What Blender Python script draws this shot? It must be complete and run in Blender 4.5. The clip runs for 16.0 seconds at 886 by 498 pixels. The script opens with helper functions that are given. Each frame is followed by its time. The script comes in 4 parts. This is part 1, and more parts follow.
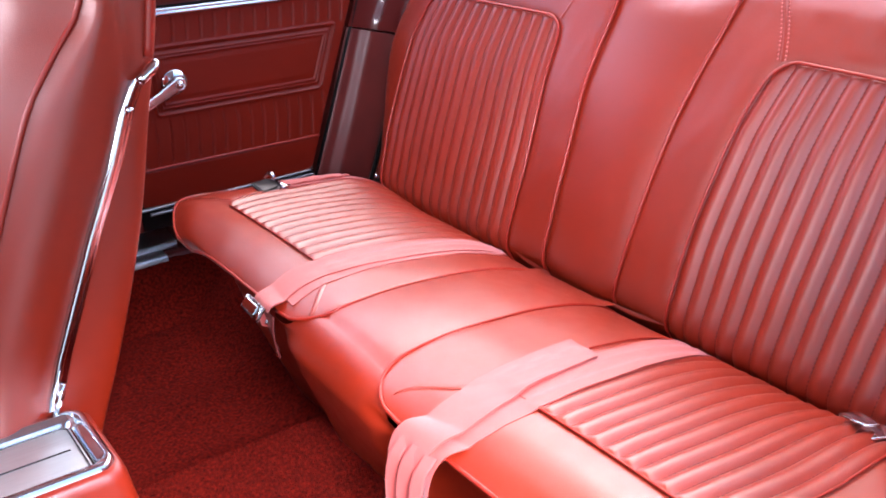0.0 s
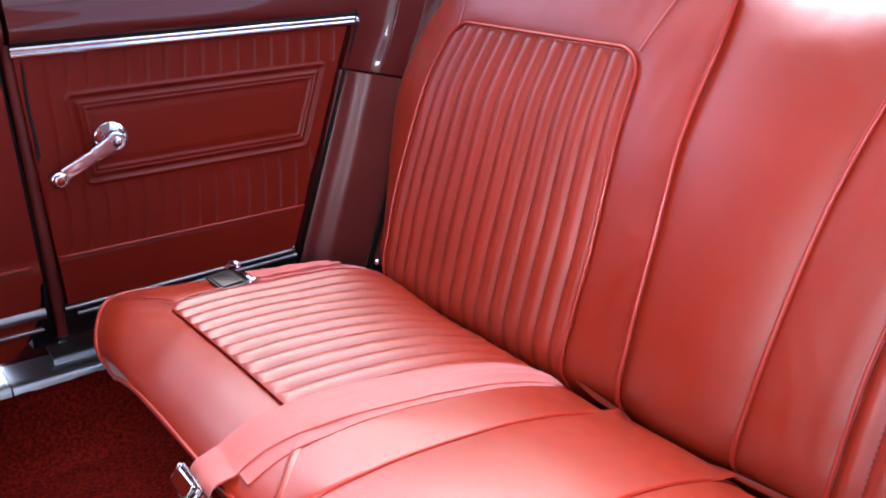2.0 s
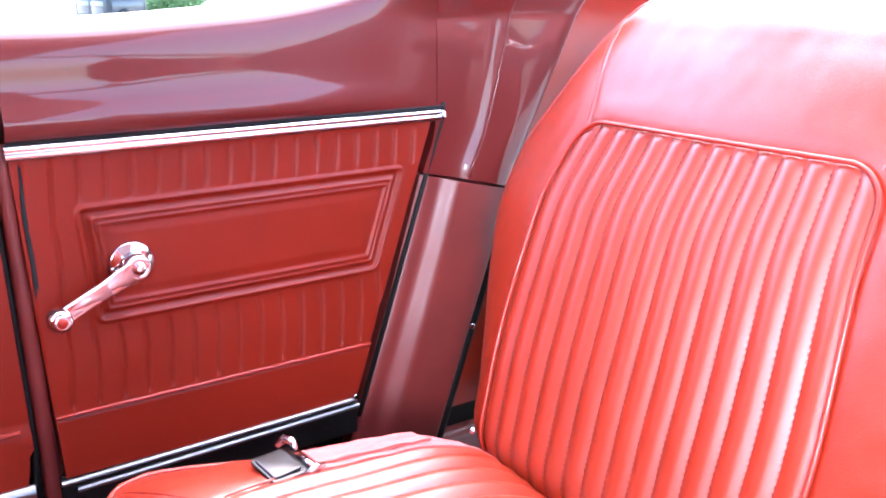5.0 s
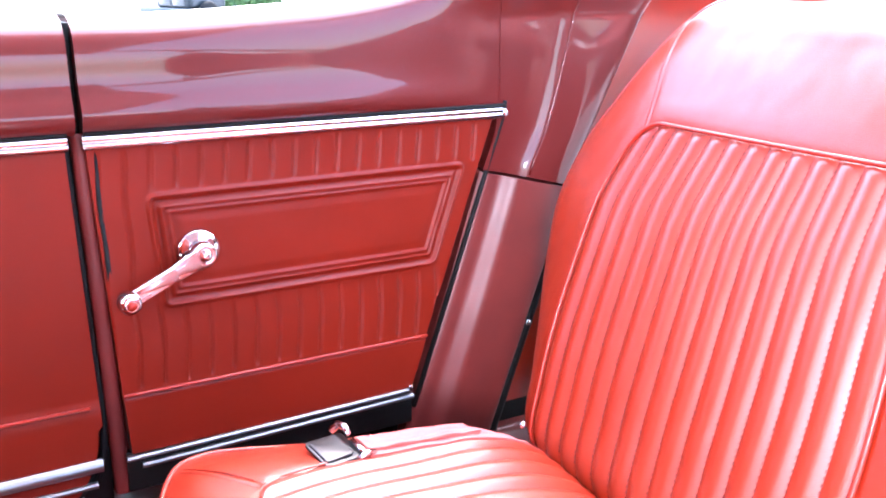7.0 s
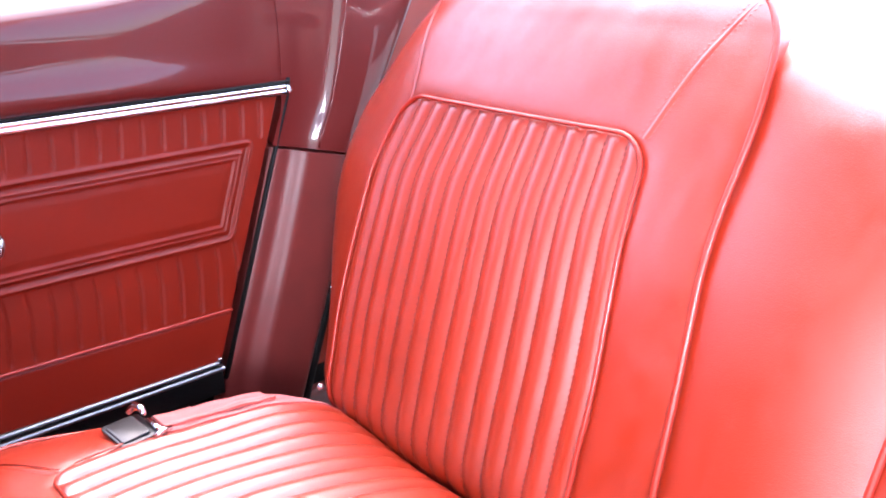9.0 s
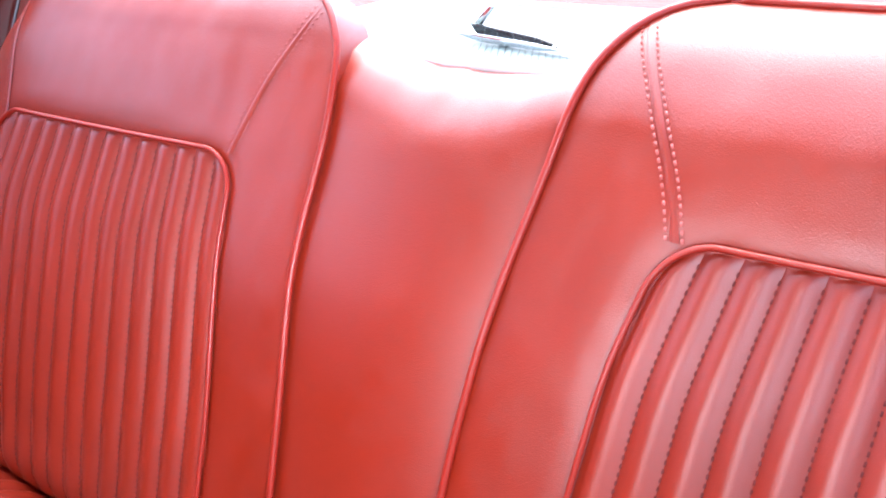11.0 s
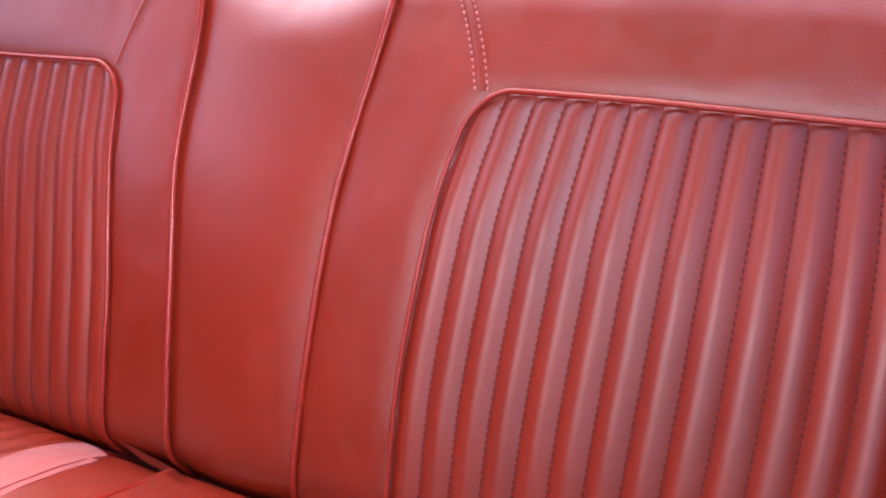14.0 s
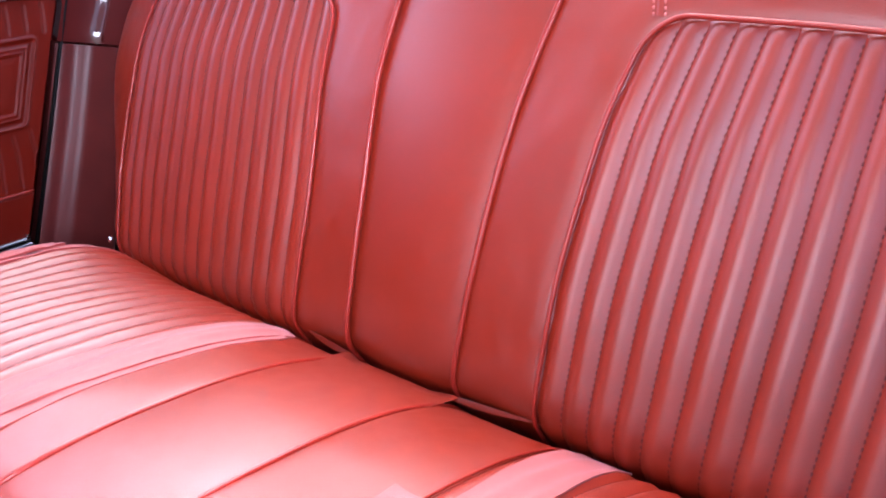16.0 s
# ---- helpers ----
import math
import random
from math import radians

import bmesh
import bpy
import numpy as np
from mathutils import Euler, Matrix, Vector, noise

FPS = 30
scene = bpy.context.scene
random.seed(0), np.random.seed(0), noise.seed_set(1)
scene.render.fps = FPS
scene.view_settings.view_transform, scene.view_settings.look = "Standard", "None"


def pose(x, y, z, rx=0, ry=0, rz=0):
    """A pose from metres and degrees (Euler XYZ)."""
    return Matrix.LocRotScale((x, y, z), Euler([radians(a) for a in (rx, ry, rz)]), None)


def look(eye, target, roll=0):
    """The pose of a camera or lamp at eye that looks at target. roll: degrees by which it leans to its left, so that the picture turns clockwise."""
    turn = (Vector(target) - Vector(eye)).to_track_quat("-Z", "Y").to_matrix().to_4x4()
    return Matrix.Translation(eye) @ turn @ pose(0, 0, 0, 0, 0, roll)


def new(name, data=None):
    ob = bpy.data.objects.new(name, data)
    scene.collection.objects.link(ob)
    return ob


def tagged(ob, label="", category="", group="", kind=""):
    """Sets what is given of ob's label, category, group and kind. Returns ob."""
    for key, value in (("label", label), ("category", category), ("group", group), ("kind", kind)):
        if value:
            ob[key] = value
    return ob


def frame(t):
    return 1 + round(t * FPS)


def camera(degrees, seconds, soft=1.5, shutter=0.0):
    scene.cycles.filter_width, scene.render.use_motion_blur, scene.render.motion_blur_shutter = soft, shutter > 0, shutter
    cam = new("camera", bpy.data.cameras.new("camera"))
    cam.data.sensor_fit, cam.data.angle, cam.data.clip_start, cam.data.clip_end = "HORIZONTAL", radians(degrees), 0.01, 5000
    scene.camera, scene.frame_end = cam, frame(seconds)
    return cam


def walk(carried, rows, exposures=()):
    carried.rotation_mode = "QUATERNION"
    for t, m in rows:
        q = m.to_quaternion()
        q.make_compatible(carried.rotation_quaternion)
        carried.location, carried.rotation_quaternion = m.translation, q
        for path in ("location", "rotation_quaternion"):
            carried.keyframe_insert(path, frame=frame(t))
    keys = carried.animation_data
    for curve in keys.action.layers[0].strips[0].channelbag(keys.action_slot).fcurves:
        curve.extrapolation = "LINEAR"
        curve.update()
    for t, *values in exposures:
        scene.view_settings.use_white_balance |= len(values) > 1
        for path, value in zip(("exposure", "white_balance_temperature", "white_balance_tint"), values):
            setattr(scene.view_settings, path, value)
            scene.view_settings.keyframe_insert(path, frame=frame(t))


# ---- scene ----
from mathutils.bvhtree import BVHTree

cam = camera(50.15, 16.0, soft=1.9)
PATH = [
    (0.0, pose(-0.8981, -0.89, 0.9038, 66.25, 0.92, -36.34)),
    (0.5, pose(-0.8177, -0.7819, 0.8354, 66.17, 1.03, -36.17)),
    (1.0, pose(-0.7683, -0.6887, 0.8128, 66.17, 0.88, -36.28)),
    (1.5, pose(-0.7083, -0.5944, 0.7968, 67.29, 0.76, -36.32)),
    (2.0, pose(-0.6708, -0.5191, 0.8027, 69.46, 0.68, -36.39)),
    (2.5, pose(-0.643, -0.4454, 0.8082, 71.66, 0.42, -36.49)),
    (3.0, pose(-0.6022, -0.3758, 0.8022, 73.35, 0.17, -36.52)),
    (3.5, pose(-0.5703, -0.2911, 0.8145, 73.7, 0.03, -36.83)),
    (4.0, pose(-0.5552, -0.2198, 0.7997, 73.95, -0.09, -36.79)),
    (4.5, pose(-0.5588, -0.1981, 0.7865, 74.47, -0.23, -37.0)),
    (5.0, pose(-0.5647, -0.1947, 0.7754, 74.49, 0.07, -34.89)),
    (7.5, pose(-0.5648, -0.2377, 0.7819, 74.17, -0.45, -30.47)),
    (8.0, pose(-0.569, -0.2682, 0.782, 73.92, 0.07, -33.45)),
    (10.5, pose(-0.4151, -0.3645, 0.879, 66.67, 2.23, -50.04)),
    (11.0, pose(-0.4017, -0.3948, 0.8777, 66.52, 2.4, -55.57)),
    (11.5, pose(-0.4077, -0.4269, 0.8723, 65.98, 2.67, -61.24)),
    (12.0, pose(-0.4073, -0.4693, 0.8637, 66.24, 3.01, -65.02)),
    (12.5, pose(-0.4036, -0.4918, 0.8397, 66.73, 3.03, -68.65)),
    (13.0, pose(-0.4144, -0.5131, 0.8458, 64.87, 3.72, -70.78)),
    (13.5, pose(-0.4581, -0.5303, 0.843, 65.16, 3.72, -67.51)),
    (14.0, pose(-0.5095, -0.5313, 0.8169, 66.67, 3.52, -60.76)),
    (14.5, pose(-0.5767, -0.5615, 0.7887, 68.67, 2.3, -56.64)),
    (15.0, pose(-0.6032, -0.5984, 0.7855, 68.97, 2.6, -54.98)),
    (15.5, pose(-0.6256, -0.616, 0.7699, 69.04, 2.44, -52.44)),
    (16.0, pose(-0.5889, -0.5966, 0.7641, 67.85, 2.75, -48.54)),
]
EXPOSURES = [(0.0, 2.54, 6180, 10), (1.5, 2.40, 6130, 10), (2.5, 2.90, 6180, 10), (3.5, 3.54, 6180, 10), (5.0, 4.30, 5930, 11), (7.5, 4.45, 5880, 11), (8.0, 4.40, 5930, 11), (10.5, 2.95, 6130, 10), (13.0, 2.65, 5980, 12), (14.0, 2.30, 6030, 10), (14.5, 2.40, 6030, 10), (16.0, 2.66, 5680, 12)]
walk(cam, PATH, EXPOSURES)

# ---- world, sun, exposure ----
SUN_UP, SUN_ROUND = 56.0, 42.0         # degrees above the horizon, degrees from +x towards +y
world = bpy.data.worlds.new("sky")
scene.world = world
world.use_nodes = True
wt = world.node_tree
sky = wt.nodes.new("ShaderNodeTexSky")
sky.sky_type, sky.sun_disc = "NISHITA", False
sky.sun_elevation, sky.sun_rotation = radians(SUN_UP), radians(90 - SUN_ROUND)
sky.air_density, sky.dust_density, sky.ozone_density = 1.0, 2.5, 1.0
wt.links.new(sky.outputs[0], wt.nodes["Background"].inputs[0])
wt.nodes["Background"].inputs[1].default_value = 0.15
sun_data = bpy.data.lights.new("sun", "SUN")
sun_data.energy, sun_data.angle, sun_data.color = 1.15, radians(105.0), (0.91, 0.92, 1.0)
sun = new("sun", sun_data)
sun_way = Vector((math.cos(radians(SUN_UP)) * math.cos(radians(SUN_ROUND)), math.cos(radians(SUN_UP)) * math.sin(radians(SUN_ROUND)), math.sin(radians(SUN_UP))))
sun.matrix_world = look(sun_way * 30, (0, 0, 0))
# added fill lamp on the open near door's side, brightens the tunnel
tunnel_fill = bpy.data.lights.new("door_daylight", "AREA")
tunnel_fill.shape, tunnel_fill.size, tunnel_fill.size_y = "RECTANGLE", 0.35, 0.22
tunnel_fill.spread = radians(36.0)
tunnel_fill.energy, tunnel_fill.color = 0.80, (0.92, 0.88, 1.0)
opening = new("door_daylight", tunnel_fill)
opening.matrix_world = look((-0.74, -0.97, 0.95), (-0.52, -0.06, 0.12))

# second added fill lamp, a narrow beam that lifts the far backrest
backrest_fill = bpy.data.lights.new("door_daylight", "AREA")
backrest_fill.shape, backrest_fill.size, backrest_fill.size_y = "RECTANGLE", 0.40, 0.26
backrest_fill.spread = radians(31.0)
backrest_fill.energy, backrest_fill.color = 0.19, (0.97, 0.90, 1.0)
opening = new("door_daylight", backrest_fill)
opening.matrix_world = look((-0.84, -0.97, 0.94), (0.12, 0.34, 0.47))

# added fill lamp where the unseen windscreen would be, brightens the backrest
screen_fill = bpy.data.lights.new("screen_daylight", "AREA")
screen_fill.shape, screen_fill.size, screen_fill.size_y = "RECTANGLE", 1.15, 0.30
screen_fill.spread = radians(85.0)
screen_fill.energy, screen_fill.color = 0.78, (1.0, 0.92, 0.96)
screen = new("screen_daylight", screen_fill)
screen.matrix_world = look((-1.42, 0.0, 0.93), (0.0, 0.0, 0.68))


# ---- materials ----
def material(name, colour, rough=0.5, metal=0.0, vary=0.12, vary_scale=6.0, grain=0.0, grain_scale=900.0, rough_vary=0.08,
             coat=0.0, coat_rough=0.04, specular=0.5, sheen=0.0, second=None, stretch=(1, 1, 1), island=0.0):
    m = bpy.data.materials.new(name)
    m.use_nodes = True
    t = m.node_tree
    b = t.nodes["Principled BSDF"]
    b.inputs["Metallic"].default_value = metal
    b.inputs["Specular IOR Level"].default_value = specular
    b.inputs["Coat Weight"].default_value = coat
    b.inputs["Coat Roughness"].default_value = coat_rough
    b.inputs["Sheen Weight"].default_value = sheen
    co = t.nodes.new("ShaderNodeTexCoord")
    mp = t.nodes.new("ShaderNodeMapping")
    mp.inputs["Scale"].default_value = stretch
    t.links.new(co.outputs["Object"], mp.inputs[0])
    big = t.nodes.new("ShaderNodeTexNoise")
    big.inputs["Scale"].default_value, big.inputs["Detail"].default_value = vary_scale, 6.0
    t.links.new(mp.outputs[0], big.inputs["Vector"])
    ramp = t.nodes.new("ShaderNodeValToRGB")
    c2 = second or tuple(c * (1 - vary) for c in colour)
    ramp.color_ramp.elements[0].position, ramp.color_ramp.elements[1].position = 0.3, 0.7
    ramp.color_ramp.elements[0].color, ramp.color_ramp.elements[1].color = (*c2, 1), (*[min(1, c * (1 + vary * 0.6)) for c in colour], 1)
    t.links.new(big.outputs["Fac"], ramp.inputs[0])
    out = ramp.outputs[0]
    if island:
        info = t.nodes.new("ShaderNodeObjectInfo")
        hsv = t.nodes.new("ShaderNodeHueSaturation")
        mr = t.nodes.new("ShaderNodeMapRange")
        mr.inputs["To Min"].default_value, mr.inputs["To Max"].default_value = 1 - island, 1 + island
        t.links.new(info.outputs["Random"], mr.inputs["Value"])
        t.links.new(mr.outputs[0], hsv.inputs["Value"])
        t.links.new(out, hsv.inputs["Color"])
        out = hsv.outputs[0]
    t.links.new(out, b.inputs["Base Color"])
    small = t.nodes.new("ShaderNodeTexNoise")
    small.inputs["Scale"].default_value, small.inputs["Detail"].default_value = vary_scale * 9, 4.0
    t.links.new(mp.outputs[0], small.inputs["Vector"])
    rr = t.nodes.new("ShaderNodeMapRange")
    rr.inputs["From Min"].default_value, rr.inputs["From Max"].default_value = 0.15, 0.85
    rr.inputs["To Min"].default_value, rr.inputs["To Max"].default_value = max(0.01, rough - rough_vary), rough + rough_vary
    t.links.new(small.outputs["Fac"], rr.inputs["Value"])
    t.links.new(rr.outputs[0], b.inputs["Roughness"])
    if grain:
        cell = t.nodes.new("ShaderNodeTexVoronoi")
        cell.inputs["Scale"].default_value = grain_scale
        t.links.new(mp.outputs[0], cell.inputs["Vector"])
        soft = t.nodes.new("ShaderNodeTexNoise")
        soft.inputs["Scale"].default_value, soft.inputs["Detail"].default_value = grain_scale * 0.04, 5.0
        t.links.new(mp.outputs[0], soft.inputs["Vector"])
        add = t.nodes.new("ShaderNodeMath")
        add.operation = "MULTIPLY_ADD"
        add.inputs[1].default_value = 0.5
        t.links.new(soft.outputs["Fac"], add.inputs[0])
        t.links.new(cell.outputs["Distance"], add.inputs[2])
        bump = t.nodes.new("ShaderNodeBump")
        bump.inputs["Strength"].default_value, bump.inputs["Distance"].default_value = grain, 0.0012
        t.links.new(add.outputs[0], bump.inputs["Height"])
        t.links.new(bump.outputs[0], b.inputs["Normal"])
    return m


RED = (0.215, 0.0125, 0.0022)
vinyl = material("red_vinyl", RED, 0.36, vary=0.14, vary_scale=5, grain=0.13, grain_scale=1000, rough_vary=0.08, specular=0.68)
pleat_vinyl = material("red_pleated_vinyl", RED, 0.39, vary=0.10, vary_scale=9, grain=0.09, grain_scale=1000, rough_vary=0.05, specular=0.68, island=0.03)
piping_vinyl = material("red_piping", (0.26, 0.016, 0.008), 0.36, vary=0.04, vary_scale=12, specular=0.30, coat=0.2, coat_rough=0.2)
card_vinyl = material("red_trim_vinyl", (0.150, 0.0085, 0.0028), 0.40, vary=0.10, vary_scale=7, grain=0.10, grain_scale=1000, specular=0.22)
thread_dark = material("dark_red_thread", (0.110, 0.008, 0.006), 0.7, vary=0.2, vary_scale=200)
thread_pale = material("pale_red_thread", (0.50, 0.12, 0.10), 0.6, vary=0.2, vary_scale=200)
paint = material("maroon_paint", (0.080, 0.0052, 0.0038), 0.48, vary=0.06, vary_scale=3, rough_vary=0.04, coat=0.50, coat_rough=0.045, specular=0.20)
paint_worn = material("dull_maroon_paint", (0.108, 0.0145, 0.012), 0.42, specular=0.33, vary=0.2, vary_scale=14, rough_vary=0.1, coat=0.10, coat_rough=0.2, grain=0.04, grain_scale=300)
chrome = material("chrome", (0.62, 0.63, 0.65), 0.08, metal=1.0, vary=0.06, vary_scale=20, rough_vary=0.04)
steel = material("brushed_steel", (0.72, 0.73, 0.74), 0.38, metal=1.0, vary=0.15, vary_scale=25, rough_vary=0.1, grain=0.05, grain_scale=600)
# darker than the chrome: the lower strips' dark reflections are in this colour
strip_steel = material("dimmed_satin_steel", (0.30, 0.28, 0.285), 0.42, metal=1.0, vary=0.08, vary_scale=60, rough_vary=0.03)
# steel in a darker grey than the chrome, for the buckle plate
greyed = material("greyed_steel", (0.24, 0.21, 0.21), 0.26, metal=1.0, vary=0.2, vary_scale=20, rough_vary=0.06)
dark_steel = material("dark_steel", (0.052, 0.047, 0.049), 0.44, metal=1.0, vary=0.12, vary_scale=40, rough_vary=0.04)
bright_plate = material("polished_plate", (0.86, 0.88, 0.92), 0.34, metal=1.0, vary=0.08, vary_scale=18, rough_vary=0.06)
lid_metal = material("pale_aluminium", (0.80, 0.85, 0.83), 0.48, metal=1.0, vary=0.06, vary_scale=30, rough_vary=0.06, stretch=(1, 12, 1))
# rubber for seals and tyres, and the black that fills shaded gaps
rubber = material("black_rubber_and_gap_shade", (0.005, 0.0045, 0.0045), 0.6, specular=0.15, vary=0.3, vary_scale=20, grain=0.1, grain_scale=500)
webbing = material("pink_red_webbing", (0.36, 0.048, 0.038), 0.58, vary=0.10, vary_scale=25, grain=0.10, grain_scale=900, sheen=0.25, stretch=(1, 1, 1))
strap_dark = material("dark_red_strap", (0.10, 0.012, 0.010), 0.6, vary=0.15, vary_scale=30, grain=0.10, grain_scale=900)
carpet = material("red_loop_carpet", (0.100, 0.0043, 0.0020), 0.95, vary=0.45, vary_scale=190, grain=1.0, grain_scale=330, specular=0.05, second=(0.026, 0.0011, 0.0006))
tray_felt = material("red_tray_board", (0.40, 0.045, 0.035), 0.85, vary=0.3, vary_scale=60, grain=0.6, grain_scale=260, stretch=(1, 0.25, 1))
grille_metal = material("pale_green_grille", (0.13, 0.175, 0.168), 0.5, vary=0.08, vary_scale=12, grain=0.15, grain_scale=700)
white_rim = material("off_white_rim", (0.60, 0.61, 0.60), 0.4, vary=0.05, vary_scale=15)
black_trim = material("black_enamel", (0.015, 0.016, 0.018), 0.25, vary=0.2, vary_scale=40)
# kept pale so the unseen roof bounces light down onto the vinyl
headlining = material("pale_headlining", (0.60, 0.585, 0.60), 0.8, vary=0.1, vary_scale=4, grain=0.3, grain_scale=400)
concrete = material("sunlit_concrete", (0.28, 0.275, 0.265), 0.9, vary=0.15, vary_scale=0.6, grain=0.3, grain_scale=30)
leaves = material("hedge_leaves", (0.07, 0.13, 0.03), 0.5, vary=0.5, vary_scale=9, second=(0.03, 0.07, 0.015))
suv_paint = material("black_car_paint", (0.012, 0.015, 0.018), 0.5, vary=0.1, vary_scale=3, specular=0.2, coat=0.1)
glass_dark = material("tinted_glass", (0.02, 0.025, 0.03), 0.06, vary=0.1, vary_scale=3, specular=0.6)
lamp_red = material("red_lamp_lens", (0.45, 0.02, 0.02), 0.2, vary=0.1, vary_scale=10)


def clear_glass():
    m = bpy.data.materials.new("clear_glass")
    m.use_nodes = True
    b = m.node_tree.nodes["Principled BSDF"]
    b.inputs["Base Color"].default_value = (0.95, 0.98, 0.97, 1)
    b.inputs["Transmission Weight"].default_value = 1.0
    b.inputs["Roughness"].default_value = 0.0
    b.inputs["IOR"].default_value = 1.001
    return m


window_glass = clear_glass()


# ---- mesh helpers ----
def thing(name, label, category, at=(0, 0, 0), group="", kind=""):
    ob = tagged(new(name), label, category, group, kind)
    ob.location = at
    ob.empty_display_size = 0.05
    return ob


def part(name, data, mat, parent=None, label=""):
    """One mesh object from a bmesh or from (vertices, faces), in world metres, under its parent."""
    me = bpy.data.meshes.new(name)
    if isinstance(data, tuple):
        me.from_pydata([tuple(v) for v in data[0]], [], data[1])
    else:
        data.to_mesh(me)
        data.free()
    for p in me.polygons:
        p.use_smooth = True
    me.materials.append(mat)
    ob = new(name, me)
    if parent is not None:
        ob.parent = parent
        at = parent.location if parent.type == "EMPTY" else Vector((0, 0, 0))
        ob.matrix_parent_inverse = Matrix.Translation(-at)
    if label:
        ob["label"] = label
    return ob


def curve(xs, ys):
    """A smooth function through the points that never swings past them."""
    xs, ys = np.array(xs, float), np.array(ys, float)
    if xs[0] > xs[-1]:
        xs, ys = xs[::-1], ys[::-1]
    h, d = np.diff(xs), np.diff(ys) / np.diff(xs)
    m = np.zeros(len(xs))
    m[0], m[-1] = d[0], d[-1]
    for i in range(1, len(xs) - 1):
        if d[i - 1] * d[i] > 0:
            w1, w2 = 2 * h[i] + h[i - 1], h[i] + 2 * h[i - 1]
            m[i] = (w1 + w2) / (w1 / d[i - 1] + w2 / d[i])

    def f(x):
        x = min(max(x, xs[0]), xs[-1])
        i = min(int(np.searchsorted(xs, x, "right")) - 1, len(h) - 1)
        t = (x - xs[i]) / h[i]
        return float((2 * t**3 - 3 * t * t + 1) * ys[i] + (t**3 - 2 * t * t + t) * h[i] * m[i] + (3 * t * t - 2 * t**3) * ys[i + 1] + (t**3 - t * t) * h[i] * m[i + 1])
    return f


def sheet(rows, off=None):
    """A grid of points as faces; with off, a closed body whose back is the front moved by off."""
    n, m = len(rows), len(rows[0])
    vs = [Vector(p) for r in rows for p in r]
    fs = [(i * m + j, i * m + j + 1, (i + 1) * m + j + 1, (i + 1) * m + j) for i in range(n - 1) for j in range(m - 1)]
    if off is not None:
        k = len(vs)
        vs += [v + Vector(off) for v in vs]
        fs += [tuple(k + a for a in reversed(f)) for f in fs]
        edge = [j for j in range(m)] + [i * m + m - 1 for i in range(1, n)] + [(n - 1) * m + j for j in range(m - 2, -1, -1)] + [i * m for i in range(n - 2, 0, -1)]
        w, n_e = len(vs), len(edge)
        vs += [vs[a].copy() for a in edge] + [vs[k + a].copy() for a in edge]
        for q in range(n_e):
            r = (q + 1) % n_e
            fs.append((w + r, w + q, w + n_e + q, w + n_e + r))
    return vs, fs


def tube(pts, r, sides=8, closed=False):
    """A round rod along the points; r may be a list of radii."""
    pts = [Vector(p) for p in pts]
    n = len(pts)
    rad = r if isinstance(r, (list, tuple)) else [r] * n
    vs, fs, last = [], [], None
    for i, p in enumerate(pts):
        a = pts[(i - 1) % n] if closed or i else p
        b = pts[(i + 1) % n] if closed or i < n - 1 else p
        d = (b - a).normalized()
        side = d.orthogonal().normalized() if last is None else (last - d * last.dot(d)).normalized()
        last = side
        other = d.cross(side)
        vs += [p + (side * math.cos(k * math.tau / sides) + other * math.sin(k * math.tau / sides)) * rad[i] for k in range(sides)]
    for i in range(n if closed else n - 1):
        j = (i + 1) % n
        fs += [(i * sides + k, i * sides + (k + 1) % sides, j * sides + (k + 1) % sides, j * sides + k) for k in range(sides)]
    if not closed:
        fs += [tuple(range(sides - 1, -1, -1)), tuple(range((n - 1) * sides, n * sides))]
    return vs, fs


def block(a, b, bevel=0.004, segments=2):
    bm = bmesh.new()
    bmesh.ops.create_cube(bm, size=1)
    for v in bm.verts:
        v.co = Vector([(a[i] + b[i]) / 2 + v.co[i] * (b[i] - a[i]) for i in range(3)])
    if bevel:
        bmesh.ops.bevel(bm, geom=bm.edges[:], offset=bevel, segments=segments, affect="EDGES", profile=0.5)
    return bm


def turned(profile, m, sides=32):
    """A body of revolution round its own z axis from (radius, height) pairs, laid by m."""
    vs, fs = [], []
    for r, h in profile:
        vs += [m @ Vector((r * math.cos(k * math.tau / sides), r * math.sin(k * math.tau / sides), h)) for k in range(sides)]
    for i in range(len(profile) - 1):
        fs += [(i * sides + k, i * sides + (k + 1) % sides, (i + 1) * sides + (k + 1) % sides, (i + 1) * sides + k) for k in range(sides)]
    fs += [tuple(range(sides - 1, -1, -1)), tuple(range((len(profile) - 1) * sides, len(profile) * sides))]
    return vs, fs


def prism(outline, m, depth, bevel=0.0, segments=2):
    """A flat outline (x, y) with depth along its own z, laid by m."""
    bm = bmesh.new()
    f = bm.faces.new([bm.verts.new((x, y, 0)) for x, y in outline])
    up = bmesh.ops.extrude_face_region(bm, geom=[f])
    bmesh.ops.translate(bm, verts=[v for v in up["geom"] if isinstance(v, bmesh.types.BMVert)], vec=(0, 0, depth))
    bmesh.ops.recalc_face_normals(bm, faces=bm.faces[:])
    if bevel:
        bmesh.ops.bevel(bm, geom=bm.edges[:], offset=bevel, segments=segments, affect="EDGES", profile=0.5)
    bmesh.ops.transform(bm, matrix=m, verts=bm.verts[:])
    return bm


def merged(pieces):
    vs, fs = [], []
    for v, f in pieces:
        k = len(vs)
        vs += list(v)
        fs += [tuple(k + a for a in q) for q in f]
    return vs, fs


